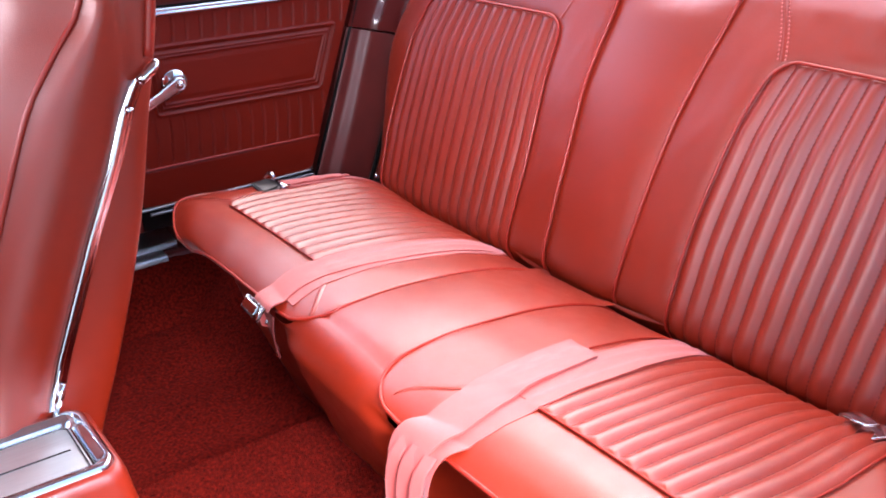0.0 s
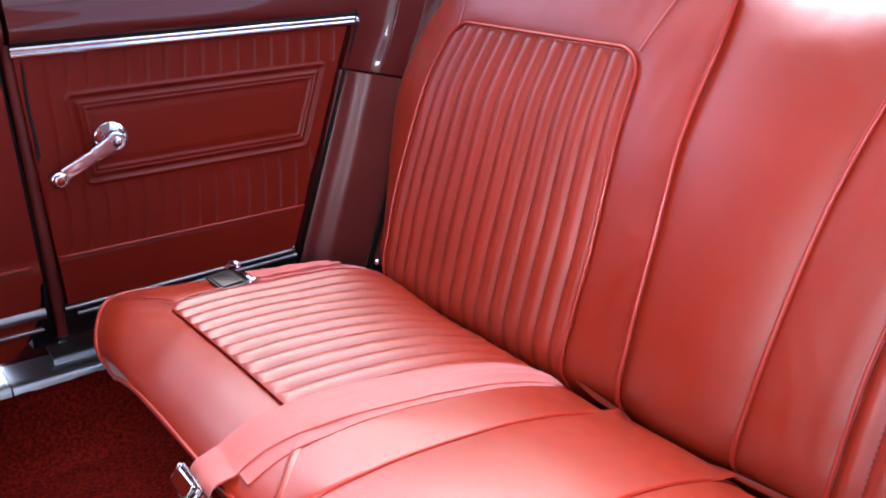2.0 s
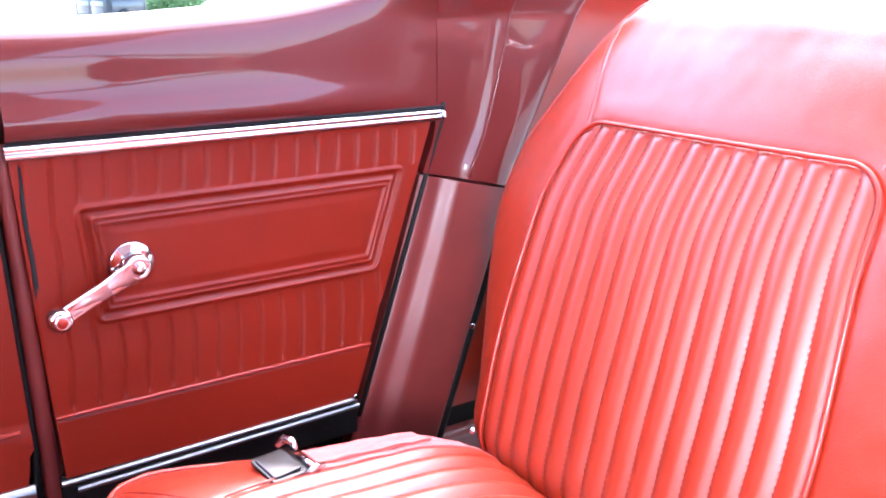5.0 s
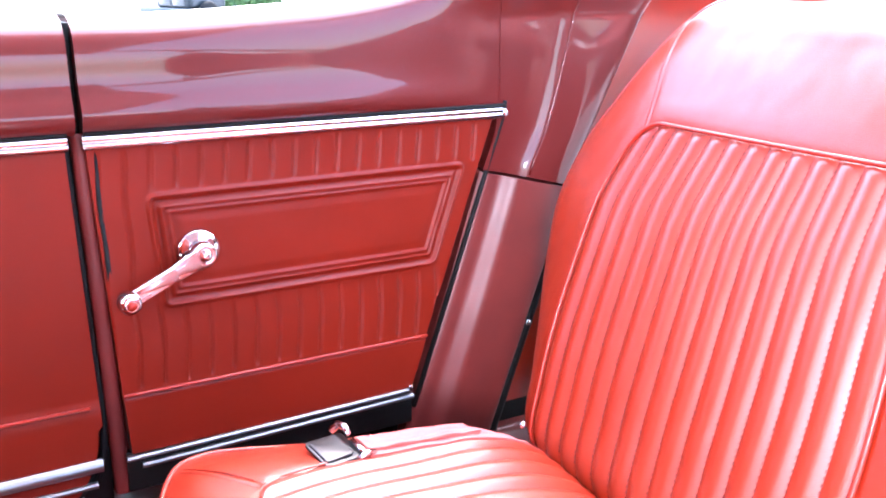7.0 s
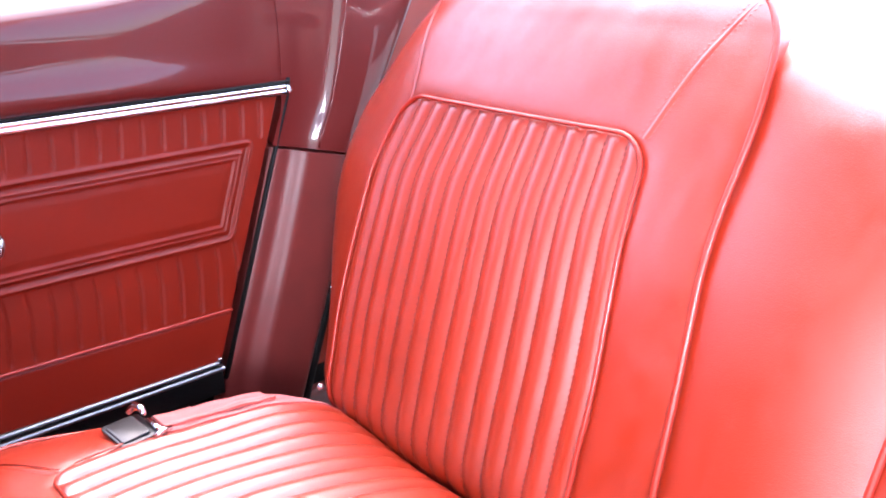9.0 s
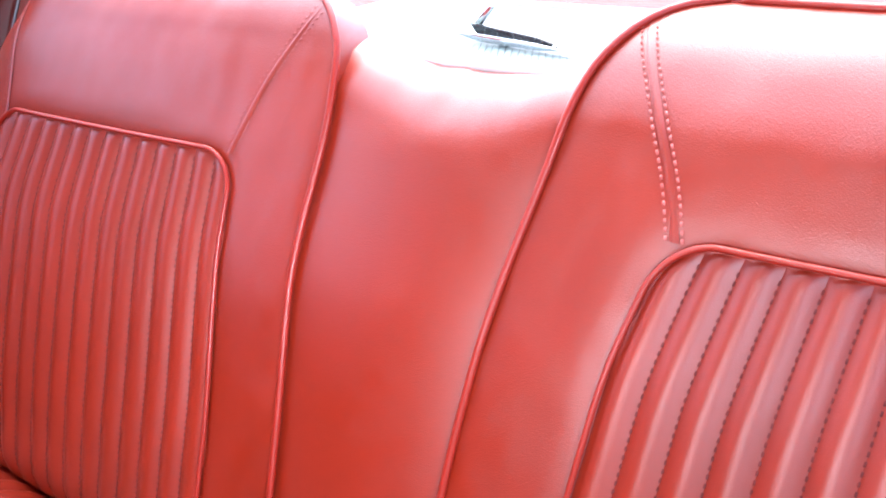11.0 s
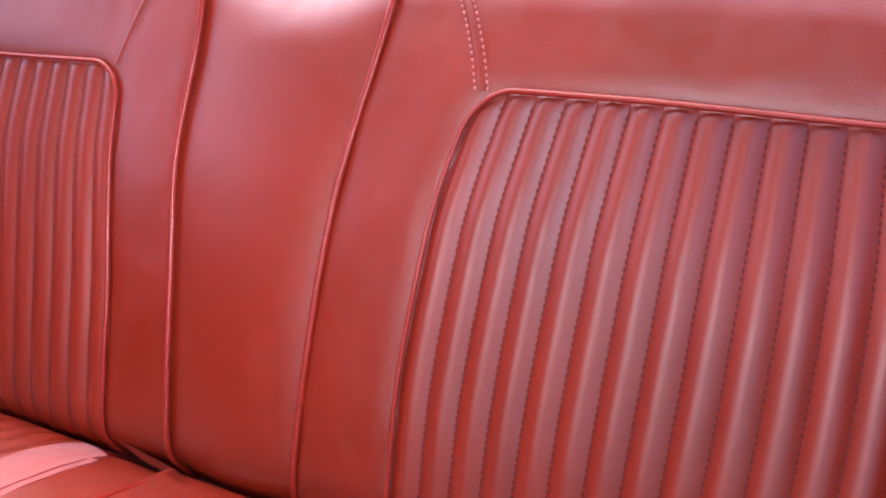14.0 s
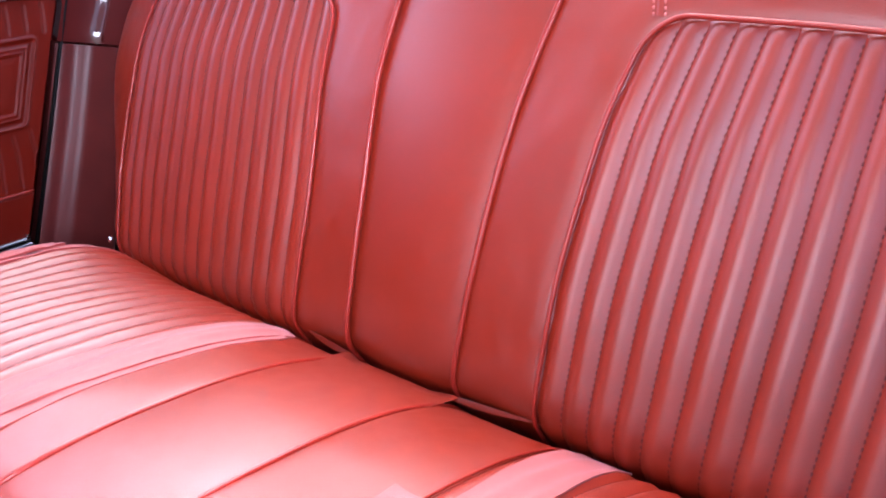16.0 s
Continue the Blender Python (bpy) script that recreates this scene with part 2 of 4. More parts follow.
def stitches(pts, normal, length=0.0034, gap=0.0022, width=0.0008, lift=0.0006):
    """Short threads along a line, each a small raised bar."""
    pts = [Vector(p) for p in pts]
    seg = [(b - a).length for a, b in zip(pts, pts[1:])]
    total, out, s = sum(seg), [], 0.0

    def at(d):
        for i, l in enumerate(seg):
            if d <= l or i == len(seg) - 1:
                return pts[i].lerp(pts[i + 1], min(1, d / max(l, 1e-9)))
            d -= l
    n = Vector(normal).normalized()
    while s + length < total:
        a, b = at(s), at(s + length)
        w = (b - a).normalized().cross(n) * width
        c = (a + b) / 2 + n * lift * 2
        out.append(([a - w - n * lift, a + w - n * lift, b + w - n * lift, b - w - n * lift, c - w * 0.8, c + w * 0.8],
                    [(0, 1, 5, 4), (2, 3, 4, 5), (1, 2, 5), (3, 0, 4)]))
        s += length + gap
    return merged(out)


def smooth01(x):
    x = min(max(x, 0.0), 1.0)
    return x * x * (3 - 2 * x)


# ---- rear seat backrest: shape ----
BACK_N = Vector((-0.93, 0, 0.36))
back_x = curve([0.24, 0.27, 0.30, 0.36, 0.45, 0.55, 0.63, 0.68, 0.705, 0.725, 0.742, 0.755, 0.763, 0.768], [0.040, 0.016, 0.003, 0.018, 0.0495, 0.0885, 0.127, 0.150, 0.1625, 0.1745, 0.187, 0.202, 0.217, 0.235])
back_in = curve([0.24, 0.30, 0.45, 0.57, 0.70, 0.725, 0.745, 0.758, 0.765, 0.768], [0.074, 0.075, 0.082, 0.093, 0.104, 0.110, 0.122, 0.137, 0.155, 0.18])
back_out = curve([0.24, 0.33, 0.40, 0.45, 0.54, 0.60, 0.65, 0.70, 0.745, 0.757, 0.765, 0.768], [0.580, 0.592, 0.612, 0.630, 0.650, 0.646, 0.628, 0.600, 0.560, 0.542, 0.515, 0.49])
ins_in = curve([0.24, 0.40, 0.52, 0.615, 0.66], [0.166, 0.166, 0.176, 0.190, 0.198])
ins_out = curve([0.24, 0.33, 0.46, 0.55, 0.62, 0.66], [0.535, 0.545, 0.556, 0.556, 0.544, 0.535])
INS_TOP, INS_R = 0.640, 0.034


def roll(e, r, depth):
    return 0.0 if e >= r else depth * (1 - math.sqrt(max(0.0, 1 - ((r - e) / r) ** 2)))


def ins_gap(y, z):
    """How far a point lies inside the pleated insert's outline."""
    dy, dz = min(y - ins_in(z), ins_out(z) - y), INS_TOP - z
    if dy < INS_R and dz < INS_R:
        return INS_R - math.hypot(INS_R - dy, INS_R - dz)
    return min(dy, dz)


def back_point(y, z, h=0.0):
    """A point of the side section's front for |y|, raised by h."""
    ei, eo, et = y - back_in(z), back_out(z) - y, 0.768 - z
    x = back_x(z) + roll(ei, 0.022, 0.002) + roll(eo, 0.070, 0.026) + roll(et, 0.03, 0.004)
    x += 0.012 * smooth01((y - 0.50) / 0.12) - 0.006 * math.sin(math.pi * min(max((y - 0.09) / 0.5, 0), 1))
    return Vector((x, y, z)) + BACK_N * h


backrest = thing("rear_bench", "red vinyl rear bench backrest with two pleated seating areas", "car seat", (0.1, 0, 0.26))
Z_ROWS = [0.25 + 0.43 * i / 74 for i in range(75)] + [0.68 + 0.088 * math.sin(math.pi / 2 * i / 26) for i in range(1, 27)]
PLEATS = 14


def ins_top_at(y):
    dy = min(y - ins_in(0.625), ins_out(0.625) - y)
    return INS_TOP - (INS_R - math.sqrt(max(0, INS_R**2 - (INS_R - max(dy, 0.0)) ** 2)) if dy < INS_R else 0)


def mirror(pts, sign):
    """Lays cushion points on their side; on the one side the pleated area starts further out, on the other the front is shorter."""
    out = []
    for p in pts:
        y = p[1]
        if sign < 0:
            y += 0.037 * smooth01((p[0] + 0.41) / 0.05) * (smooth01((y - 0.078) / 0.08) if y < 0.16 else max(0.0, (0.52 - y) / 0.36))
        x = p[0] + (0.017 * smooth01((-0.34 - p[0]) / 0.085) if sign > 0 else 0.0)
        out.append(Vector((x, y * sign, p[2])))
    return out


pad_tuck = curve([0.70, 0.725, 0.742, 0.755, 0.763, 0.768], [0, 0, -0.002, -0.007, -0.0135, -0.024])
pad_roll = curve([0.70, 0.715, 0.73, 0.745, 0.757, 0.768], [0, 0.0025, 0.006, 0.010, 0.013, 0.014])


def seated(pts, sign):
    """Lays backrest points on their side; the stuffing sits a little off centre low down, and one corner sags."""
    out = []
    for p in pts:
        y = abs(p[1])
        low = 1 - smooth01((p[2] - 0.54) / 0.14)
        sag = smooth01((y - 0.30) / 0.25) * smooth01((p[2] - 0.5) / 0.1) if sign < 0 else 0
        shift = 0.010 * low + 0.007 * (1 - smooth01((y - 0.08) / 0.08)) * (1 - smooth01((p[2] - 0.60) / 0.12))
        x = p[0] + (pad_tuck if sign > 0 else pad_roll)(max(p[2], 0.70))
        out.append(Vector((x, sign * (y - 0.004 * sag) + shift, p[2] - 0.007 * sag)))
    return out


for sign in (1, -1):
    rows = []
    for z in Z_ROWS:
        a, b = back_in(z), back_out(z)
        row = []
        for i in range(111):
            u = 0.5 - 0.5 * math.cos(math.pi * i / 110)
            u = 0.5 * u + 0.5 * i / 110
            y = a + (b - a) * u
            g = ins_gap(y, z)
            h = -0.008 * smooth01((g + 0.002) / 0.007) - 0.0016 * math.exp(-((g + 0.004) / 0.009) ** 2)
            h += (0.0020 * noise.noise((y * 14 * sign, z * 14, 3.1)) + 0.0005 * noise.noise((y * 55 * sign, z * 40, 8.0))) * smooth01((-0.004 - g) / 0.03)
            row.append(back_point(y, z, h))
        rows.append(seated(row, sign))
    part("side_section", sheet(rows, (0.040, 0, -0.016)), vinyl, backrest)
    insert = part("insert_backing", sheet([seated([back_point(ins_in(z) + (ins_out(z) - ins_in(z)) * (0.06 + 0.88 * u / 6), z, -0.007) for u in range(7)], sign) for z in np.linspace(0.25, 0.60, 12)], (0.004, 0, 0)), vinyl, backrest)
    for k in range(PLEATS):
        rows = []
        for j in range(33):
            row = []
            for i in range(9):
                f = i / 8
                u = (k + f) / PLEATS
                top = ins_top_at(ins_in(0.625) + (ins_out(0.625) - ins_in(0.625)) * min(max(u, 0.004), 0.996))
                v = 1 - (1 - j / 32) ** 1.6
                z = 0.25 + (top - 0.25) * v
                y = ins_in(z) + (ins_out(z) - ins_in(z)) * u
                e = max(0.0, top - z)
                lift = 0.0060 * math.sin(math.pi * f) ** 1.05 * math.sqrt(min(1.0, e / 0.008)) * (0.92 + 0.1 * noise.noise((k * 3.7 * sign, z * 9, 1.0)))
                row.append(back_point(y, z, lift - 0.0048))
            rows.append(seated(row, sign))
        part("pleat", sheet(rows), pleat_vinyl, insert)
    seam_lines = []
    for k in range(1, PLEATS):
        u = k / PLEATS
        top = ins_top_at(ins_in(0.625) + (ins_out(0.625) - ins_in(0.625)) * u)
        line = [back_point(ins_in(z) + (ins_out(z) - ins_in(z)) * u, z, -0.0040) for z in np.linspace(0.27, top - 0.006, 26)]
        seam_lines.append(stitches(seated(line, sign), BACK_N, 0.0032, 0.0028, 0.0007, 0.0003))
    part("stitching", merged(seam_lines), thread_dark, insert, "dark red stitching between the pleats")["kind"] = "stuff"
    ring = []
    for z in np.linspace(0.26, INS_TOP - INS_R, 34):
        ring.append(back_point(ins_in(z), z, 0.001))
    for k in range(1, 12):
        a = math.pi / 2 * k / 12
        z = INS_TOP - INS_R + INS_R * math.sin(a)
        ring.append(back_point(ins_in(z) + INS_R * (1 - math.cos(a)), z, 0.001))
    for k in range(0, 31):
        y = ins_in(INS_TOP) + INS_R + (ins_out(INS_TOP) - ins_in(INS_TOP) - 2 * INS_R) * k / 30
        ring.append(back_point(y, INS_TOP, 0.001))
    for k in range(11, 0, -1):
        a = math.pi / 2 * k / 12
        z = INS_TOP - INS_R + INS_R * math.sin(a)
        ring.append(back_point(ins_out(z) - INS_R * (1 - math.cos(a)), z, 0.001))
    for z in np.linspace(INS_TOP - INS_R, 0.26, 34):
        ring.append(back_point(ins_out(z), z, 0.001))
    part("insert_piping", tube(seated(ring, sign), 0.0024), piping_vinyl, backrest)
    rim = [back_point(back_in(z), z, 0.003) for z in Z_ROWS[::2]] + [back_point(0.18 + 0.31 * k / 24, 0.768, 0.002) for k in range(25)] + [back_point(back_out(z), z, 0.002) for z in reversed(Z_ROWS[::2])]
    part("edge_piping", tube(seated(rim, sign), 0.0031), piping_vinyl, backrest)
    for name, (y0, z0), (y1, z1), bow in (("inner_seam", (0.199, 0.638), (0.137, 0.757), 0.006), ("outer_seam", (0.531, 0.634), (0.556, 0.742), 0.0)):
        line = [(y0 + (y1 - y0) * t + bow * math.sin(math.pi * t), z0 + (z1 - z0) * t) for t in np.linspace(0, 1, 20)]
        welt = [[back_point(y + w * 0.0032, z, 0.0003 + 0.0012 * (1 - abs(w))) for w in (-1, -0.5, 0, 0.5, 1)] for y, z in line]
        seam = part(name, sheet([seated(r, sign) for r in welt]), vinyl, backrest)
        rows2 = [stitches(seated([back_point(y + w, z, 0.0014) for y, z in line], sign), BACK_N, 0.0034, 0.0022, 0.0009 if sign < 0 else 0.0005, 0.0006 if sign < 0 else 0.00015) for w in (-0.0056, 0.0056)]
        part("stitching", merged(rows2), thread_pale if sign < 0 else vinyl, seam, "two rows of top stitching")["kind"] = "stuff"

cen_prof = [(back_x(z) + 0.006, z) for z in np.linspace(0.25, 0.69, 40)]
cen_prof += [(0.166, 0.702), (0.173, 0.711), (0.182, 0.718), (0.193, 0.7225), (0.205, 0.7245), (0.216, 0.7235), (0.224, 0.716), (0.228, 0.70), (0.229, 0.67)]
rows = []
for x, z in cen_prof:
    w = back_in(min(z, 0.715)) + 0.004
    row = []
    for i in range(41):
        s = -1 + i / 20
        fold = 0.0022 * noise.noise((s * 5, z * 26, 7.0)) * smooth01((z - 0.64) / 0.08) if x < 0.22 else 0
        puff = 0.010 * (1 - s * s) ** 0.8 * (1 - 0.8 * smooth01((z - 0.69) / 0.03))
        off = 0.017 * (1 - smooth01((z - 0.54) / 0.16))
        row.append((x - puff + 0.02 * smooth01((abs(s) - 0.8) / 0.2) * smooth01((z - 0.7) / 0.03), s * w + off, z - 0.013 * (1 - s * s) * smooth01((z - 0.66) / 0.05) + fold + (0.004 * abs(s) ** 6 if z > 0.712 else 0)))
    rows.append(row)
part("centre_section", sheet(rows), vinyl, backrest)

# ---- rear seat cushion: shape ----
cush_z = curve([-0.44, -0.43, -0.40, -0.36, -0.30, -0.20, -0.12, -0.05, -0.02, 0.005, 0.04], [0.312, 0.320, 0.334, 0.343, 0.3465, 0.340, 0.327, 0.305, 0.289, 0.266, 0.225])
cush_in = curve([-0.432, -0.4305, -0.424, -0.412, -0.395, -0.37, -0.30, -0.1, 0.05], [0.17, 0.135, 0.112, 0.094, 0.082, 0.075, 0.073, 0.073, 0.074])
cush_out = curve([-0.432, -0.430, -0.422, -0.408, -0.388, -0.36, -0.32, -0.2, 0.05], [0.45, 0.505, 0.545, 0.578, 0.608, 0.630, 0.640, 0.630, 0.590])
CI_IN = curve([-0.34, -0.1, 0.05], [0.160, 0.163, 0.165])
CI_OUT = curve([-0.34, -0.2, 0.05], [0.512, 0.525, 0.520])
CI_FRONT, CI_R = -0.327, 0.028


def cush_gap(x, y):
    dy, dx = min(y - CI_IN(x), CI_OUT(x) - y), x - CI_FRONT
    ro = CI_R if CI_OUT(x) - y < y - CI_IN(x) else 0.006
    if dy < ro and dx < ro:
        return ro - math.hypot(ro - dy, ro - dx)
    return min(dy, dx)


def cush_point(x, y, h=0.0):
    ei, eo, ef = y - cush_in(x), cush_out(x) - y, x + 0.432
    z = cush_z(x) - roll(ei, 0.012, 0.002) - (0.014 + 0.020 * smooth01((x + 0.42) / 0.20)) * (max(0.0, 0.10 - eo) / 0.10) ** 2 - roll(ef, 0.03, 0.004)
    z += 0.006 * math.sin(math.pi * min(max((y - 0.08) / 0.5, 0), 1))
    z += 0.016 * smooth01((y - 0.36) / 0.16) * smooth01((x + 0.20) / 0.14) * (1 - 0.5 * smooth01((x - 0.0) / 0.05))
    return Vector((x, y, z + h))


cushion = thing("rear_seat_cushion", "red vinyl rear bench cushion with pleated seating areas and piped edges", "car seat", (-0.2, 0, 0.0))
X_ROWS = [0.04 - 0.38 * i / 70 for i in range(71)] + [-0.34 - 0.092 * math.sin(math.pi / 2 * i / 26) for i in range(1, 27)]


def ci_front_at(y):
    do = CI_OUT(-0.31) - y
    return CI_FRONT + (CI_R - math.sqrt(max(0, CI_R**2 - (CI_R - max(do, 0)) ** 2)) if do < CI_R else 0)


for sign in (1, -1):
    rows = []
    for x in X_ROWS:
        a, b = cush_in(x), cush_out(x)
        row = []
        for i in range(111):
            y = a + (b - a) * (0.5 * (0.5 - 0.5 * math.cos(math.pi * i / 110)) + 0.5 * i / 110)
            g = cush_gap(x, y)
            h = -0.006 * smooth01((g + 0.002) / 0.007) - 0.0012 * math.exp(-((g + 0.003) / 0.008) ** 2)
            h += 0.0020 * noise.noise((y * 12 * sign, x * 12, 5.0)) * smooth01((-0.004 - g) / 0.03)
            row.append(cush_point(x, y, h))
        rows.append(mirror(row, sign))
    part("side_section", sheet(rows), vinyl, cushion)
    insert = part("insert_backing", sheet([mirror([cush_point(x, CI_IN(x) + (CI_OUT(x) - CI_IN(x)) * (0.06 + 0.88 * u / 6), -0.007) for u in range(7)], sign) for x in np.linspace(0.03, -0.30, 12)], (0, 0, -0.004)), vinyl, cushion)
    lines = []
    for k in range(PLEATS):
        rows = []
        for j in range(29):
            row = []
            for i in range(9):
                f = i / 8
                u = (k + f) / PLEATS
                front = ci_front_at(CI_IN(-0.31) + (CI_OUT(-0.31) - CI_IN(-0.31)) * min(max(u, 0.004), 0.996))
                v = 1 - (1 - j / 28) ** 1.6
                x = 0.03 + (front - 0.03) * v
                y = CI_IN(x) + (CI_OUT(x) - CI_IN(x)) * u
                e = max(0.0, x - front)
                lift = 0.0064 * math.sin(math.pi * f) ** 1.0 * math.sqrt(min(1.0, e / 0.014)) * (0.92 + 0.1 * noise.noise((k * 2.9 * sign, x * 9, 4.0)))
                row.append(cush_point(x, y, lift - 0.0035 + 0.0030 * (1 - smooth01(e / 0.02))))
            rows.append(mirror(row, sign))
        part("pleat", sheet(rows), pleat_vinyl, insert)
        if k:
            u = k / PLEATS
            lines.append(stitches(mirror([cush_point(x, CI_IN(x) + (CI_OUT(x) - CI_IN(x)) * u, -0.0030) for x in np.linspace(0.0, CI_FRONT + 0.01, 24)], sign), (0, 0, 1), 0.0032, 0.0030, 0.0005, 0.0002))
    part("stitching", merged(lines), thread_dark, insert, "dark red stitching between the pleats")["kind"] = "stuff"
    ring = [cush_point(x, CI_IN(x), 0.0008) for x in np.linspace(0.03, CI_FRONT + 0.006, 30)] + [cush_point(CI_FRONT, y, 0.0006) for y in np.linspace(CI_IN(CI_FRONT) + 0.006, CI_OUT(CI_FRONT) - CI_R, 30)]
    for k in range(1, 12):
        a = math.pi / 2 * k / 12
        ring.append(cush_point(CI_FRONT + CI_R * (1 - math.cos(a)), CI_OUT(CI_FRONT) - CI_R + CI_R * math.sin(a), 0.0005))
    ring += [cush_point(x, CI_OUT(x), 0.0005) for x in np.linspace(CI_FRONT + CI_R, 0.03, 30)]
    part("insert_piping", tube(mirror(ring, sign), 0.0015, 6), piping_vinyl, cushion)
    rim = [cush_point(x, cush_in(x), 0.0016) for x in X_ROWS[::2]] + [cush_point(-0.432, y, 0.001) for y in np.linspace(0.17, 0.45, 24)] + [cush_point(x, cush_out(x), 0.0) for x in reversed(X_ROWS[::2])]
    part("edge_piping", tube(mirror(rim, sign), 0.0025), piping_vinyl, cushion)
    wall, inward = [], []
    for i, p in enumerate(rim):
        along = rim[min(i + 1, len(rim) - 1)] - rim[max(i - 1, 0)]
        out = Vector((along.y, -along.x, 0)).normalized()
        out = out if out.dot(Vector((p.x + 0.2, p.y - 0.35, 0))) > 0 else -out
        inward.append(-out * smooth01(max(-out.x, out.y) / 0.6) * smooth01((p.y - 0.12) / 0.10))
    for d in np.linspace(0, 1, 22) ** 1.7:
        tuck = 0.040 * smooth01(d * 45) + 0.11 * d ** 1.2
        row = []
        for p, n in zip(rim, inward):
            corner = smooth01((p.y - 0.38) / 0.08)
            q = Vector((p.x + n.x * tuck, p.y + n.y * tuck, p.z - 0.002 + (0.03 - p.z) * d * (1 - 0.62 * corner)))
            hidden = (1 - smooth01((p.y - 0.15) / 0.07)) * smooth01((0.335 - q.z) / 0.03)
            q.x += max(0.0, -0.30 + 0.10 * d - q.x) * hidden
            row.append(q)
        wall.append(row)
    part("front_facing", sheet([mirror(r, sign) for r in wall]), vinyl, cushion)
    for a, b in (((-0.329, 0.158), (-0.411, 0.096) if sign > 0 else (-0.414, 0.122)), ((-0.316, 0.505), (-0.372, 0.600))):
        line = [(a[0] + (b[0] - a[0]) * t, a[1] + (b[1] - a[1]) * t) for t in np.linspace(0.06, 1, 14)]
        side = Vector((b[1] - a[1], a[0] - b[0], 0)).normalized()
        welt = [[cush_point(x, y, 0.0012 * (1 - abs(w))) + side * w * 0.004 for w in (-1, -0.5, 0, 0.5, 1)] for x, y in line]
        seam = part("corner_seam", sheet([mirror(r, sign) for r in welt]), vinyl, cushion)
        part("crease", tube(mirror([cush_point(x, y, 0.0012) + side * 0.0045 for x, y in line], sign), 0.0006, 6), vinyl, seam)

prof = [(x, cush_z(x) - 0.0012 + 0.007 * smooth01((x + 0.07) / 0.08)) for x in np.linspace(0.04, -0.385, 40)]
x0, z0 = prof[-1]
prof += [(x0 - 0.055 * math.sin(a), z0 - 0.055 + 0.055 * math.cos(a) - 0.004) for a in np.linspace(0.15, 1.5, 12)]
prof += [(-0.437, 0.272), (-0.430, 0.250), (-0.414, 0.215), (-0.390, 0.165), (-0.360, 0.10), (-0.325, 0.03)]
rows = []
for x, z in prof:
    w = max(cush_in(max(x, -0.405)), 0.073) + 0.004
    if x < -0.40 or z < 0.29:
        w = 0.125 + 0.10 * smooth01((0.315 - z) / 0.035)
    back = 0.07 * smooth01((0.31 - z) / 0.05)
    rows.append([(x + back * smooth01((abs(s) - 0.40) / 0.60) + 0.017 * smooth01((-0.34 - x) / 0.085) * (s + 1) / 2, s * w, z + (0.004 * (1 - s * s) if z > 0.27 else 0)) for s in np.linspace(-1, 1, 41)])
part("centre_section", sheet(rows), vinyl, cushion)


# ---- seat belts ----
def ribbon(line, sides, width=0.050, thick=0.0016, steps=10):
    """A strap along line; sides gives, for each point, the direction across it."""
    rows, n = [], len(line)
    pts, acr = [Vector(p) for p in line], [Vector(s).normalized() for s in sides]
    for i in range(n - 1):
        p0, p1, p2, p3 = pts[max(i - 1, 0)], pts[i], pts[i + 1], pts[min(i + 2, n - 1)]
        for k in range(steps + (1 if i == n - 2 else 0)):
            t = k / steps
            p = 0.5 * ((2 * p1) + (p2 - p0) * t + (2 * p0 - 5 * p1 + 4 * p2 - p3) * t * t + (3 * p1 - p0 - 3 * p2 + p3) * t**3)
            d = 0.5 * ((p2 - p0) + 2 * (2 * p0 - 5 * p1 + 4 * p2 - p3) * t + 3 * (3 * p1 - p0 - 3 * p2 + p3) * t * t)
            s = acr[i].lerp(acr[i + 1], t).normalized()
            up = s.cross(d).normalized()
            rows.append((p, s, up if up.z > 0 or abs(up.z) < 0.3 else -up))
    out = []
    for p, s, up in rows:
        out.append([p + s * width * w + up * thick * h for w, h in ((-0.5, 0), (-0.49, 0.7), (-0.46, 1), (-0.25, 0.95), (0, 0.9), (0.25, 0.95), (0.46, 1), (0.49, 0.7), (0.5, 0), (0.46, -0.6), (0, -0.7), (-0.46, -0.6), (-0.5, 0))])
    return sheet(out)


def rounded_rect(w, h, r, n=5):
    out = []
    for cx, cy, a0 in ((w / 2 - r, h / 2 - r, 0), (-w / 2 + r, h / 2 - r, 90), (-w / 2 + r, -h / 2 + r, 180), (w / 2 - r, -h / 2 + r, 270)):
        out += [(cx + r * math.cos(radians(a0 + 90 * k / n)), cy + r * math.sin(radians(a0 + 90 * k / n))) for k in range(n + 1)]
    return out


Y = (0, 1, 0)


def support_tree(ob):
    """All faces under a thing, to lay soft things on."""
    vs, fs = [], []
    for c in ob.children_recursive:
        k = len(vs)
        vs += [v.co.copy() for v in c.data.vertices]
        fs += [tuple(k + i for i in p.vertices) for p in c.data.polygons]
    return BVHTree.FromPolygons(vs, fs)


cushion_tree = support_tree(cushion)


def rest_z(x, y):
    hit = cushion_tree.ray_cast(Vector((x, y, 0.7)), Vector((0, 0, -1)))
    return hit[0].z if hit[0] else 0.2


def spline(pts, steps):
    pts = [Vector(p) for p in pts]
    out, n = [], len(pts)
    for i in range(n - 1):
        p0, p1, p2, p3 = pts[max(i - 1, 0)], pts[i], pts[i + 1], pts[min(i + 2, n - 1)]
        for k in range(steps + (1 if i == n - 2 else 0)):
            t = k / steps
            out.append(0.5 * ((2 * p1) + (p2 - p0) * t + (2 * p0 - 5 * p1 + 4 * p2 - p3) * t * t + (3 * p1 - p0 - 3 * p2 + p3) * t**3))
    return out


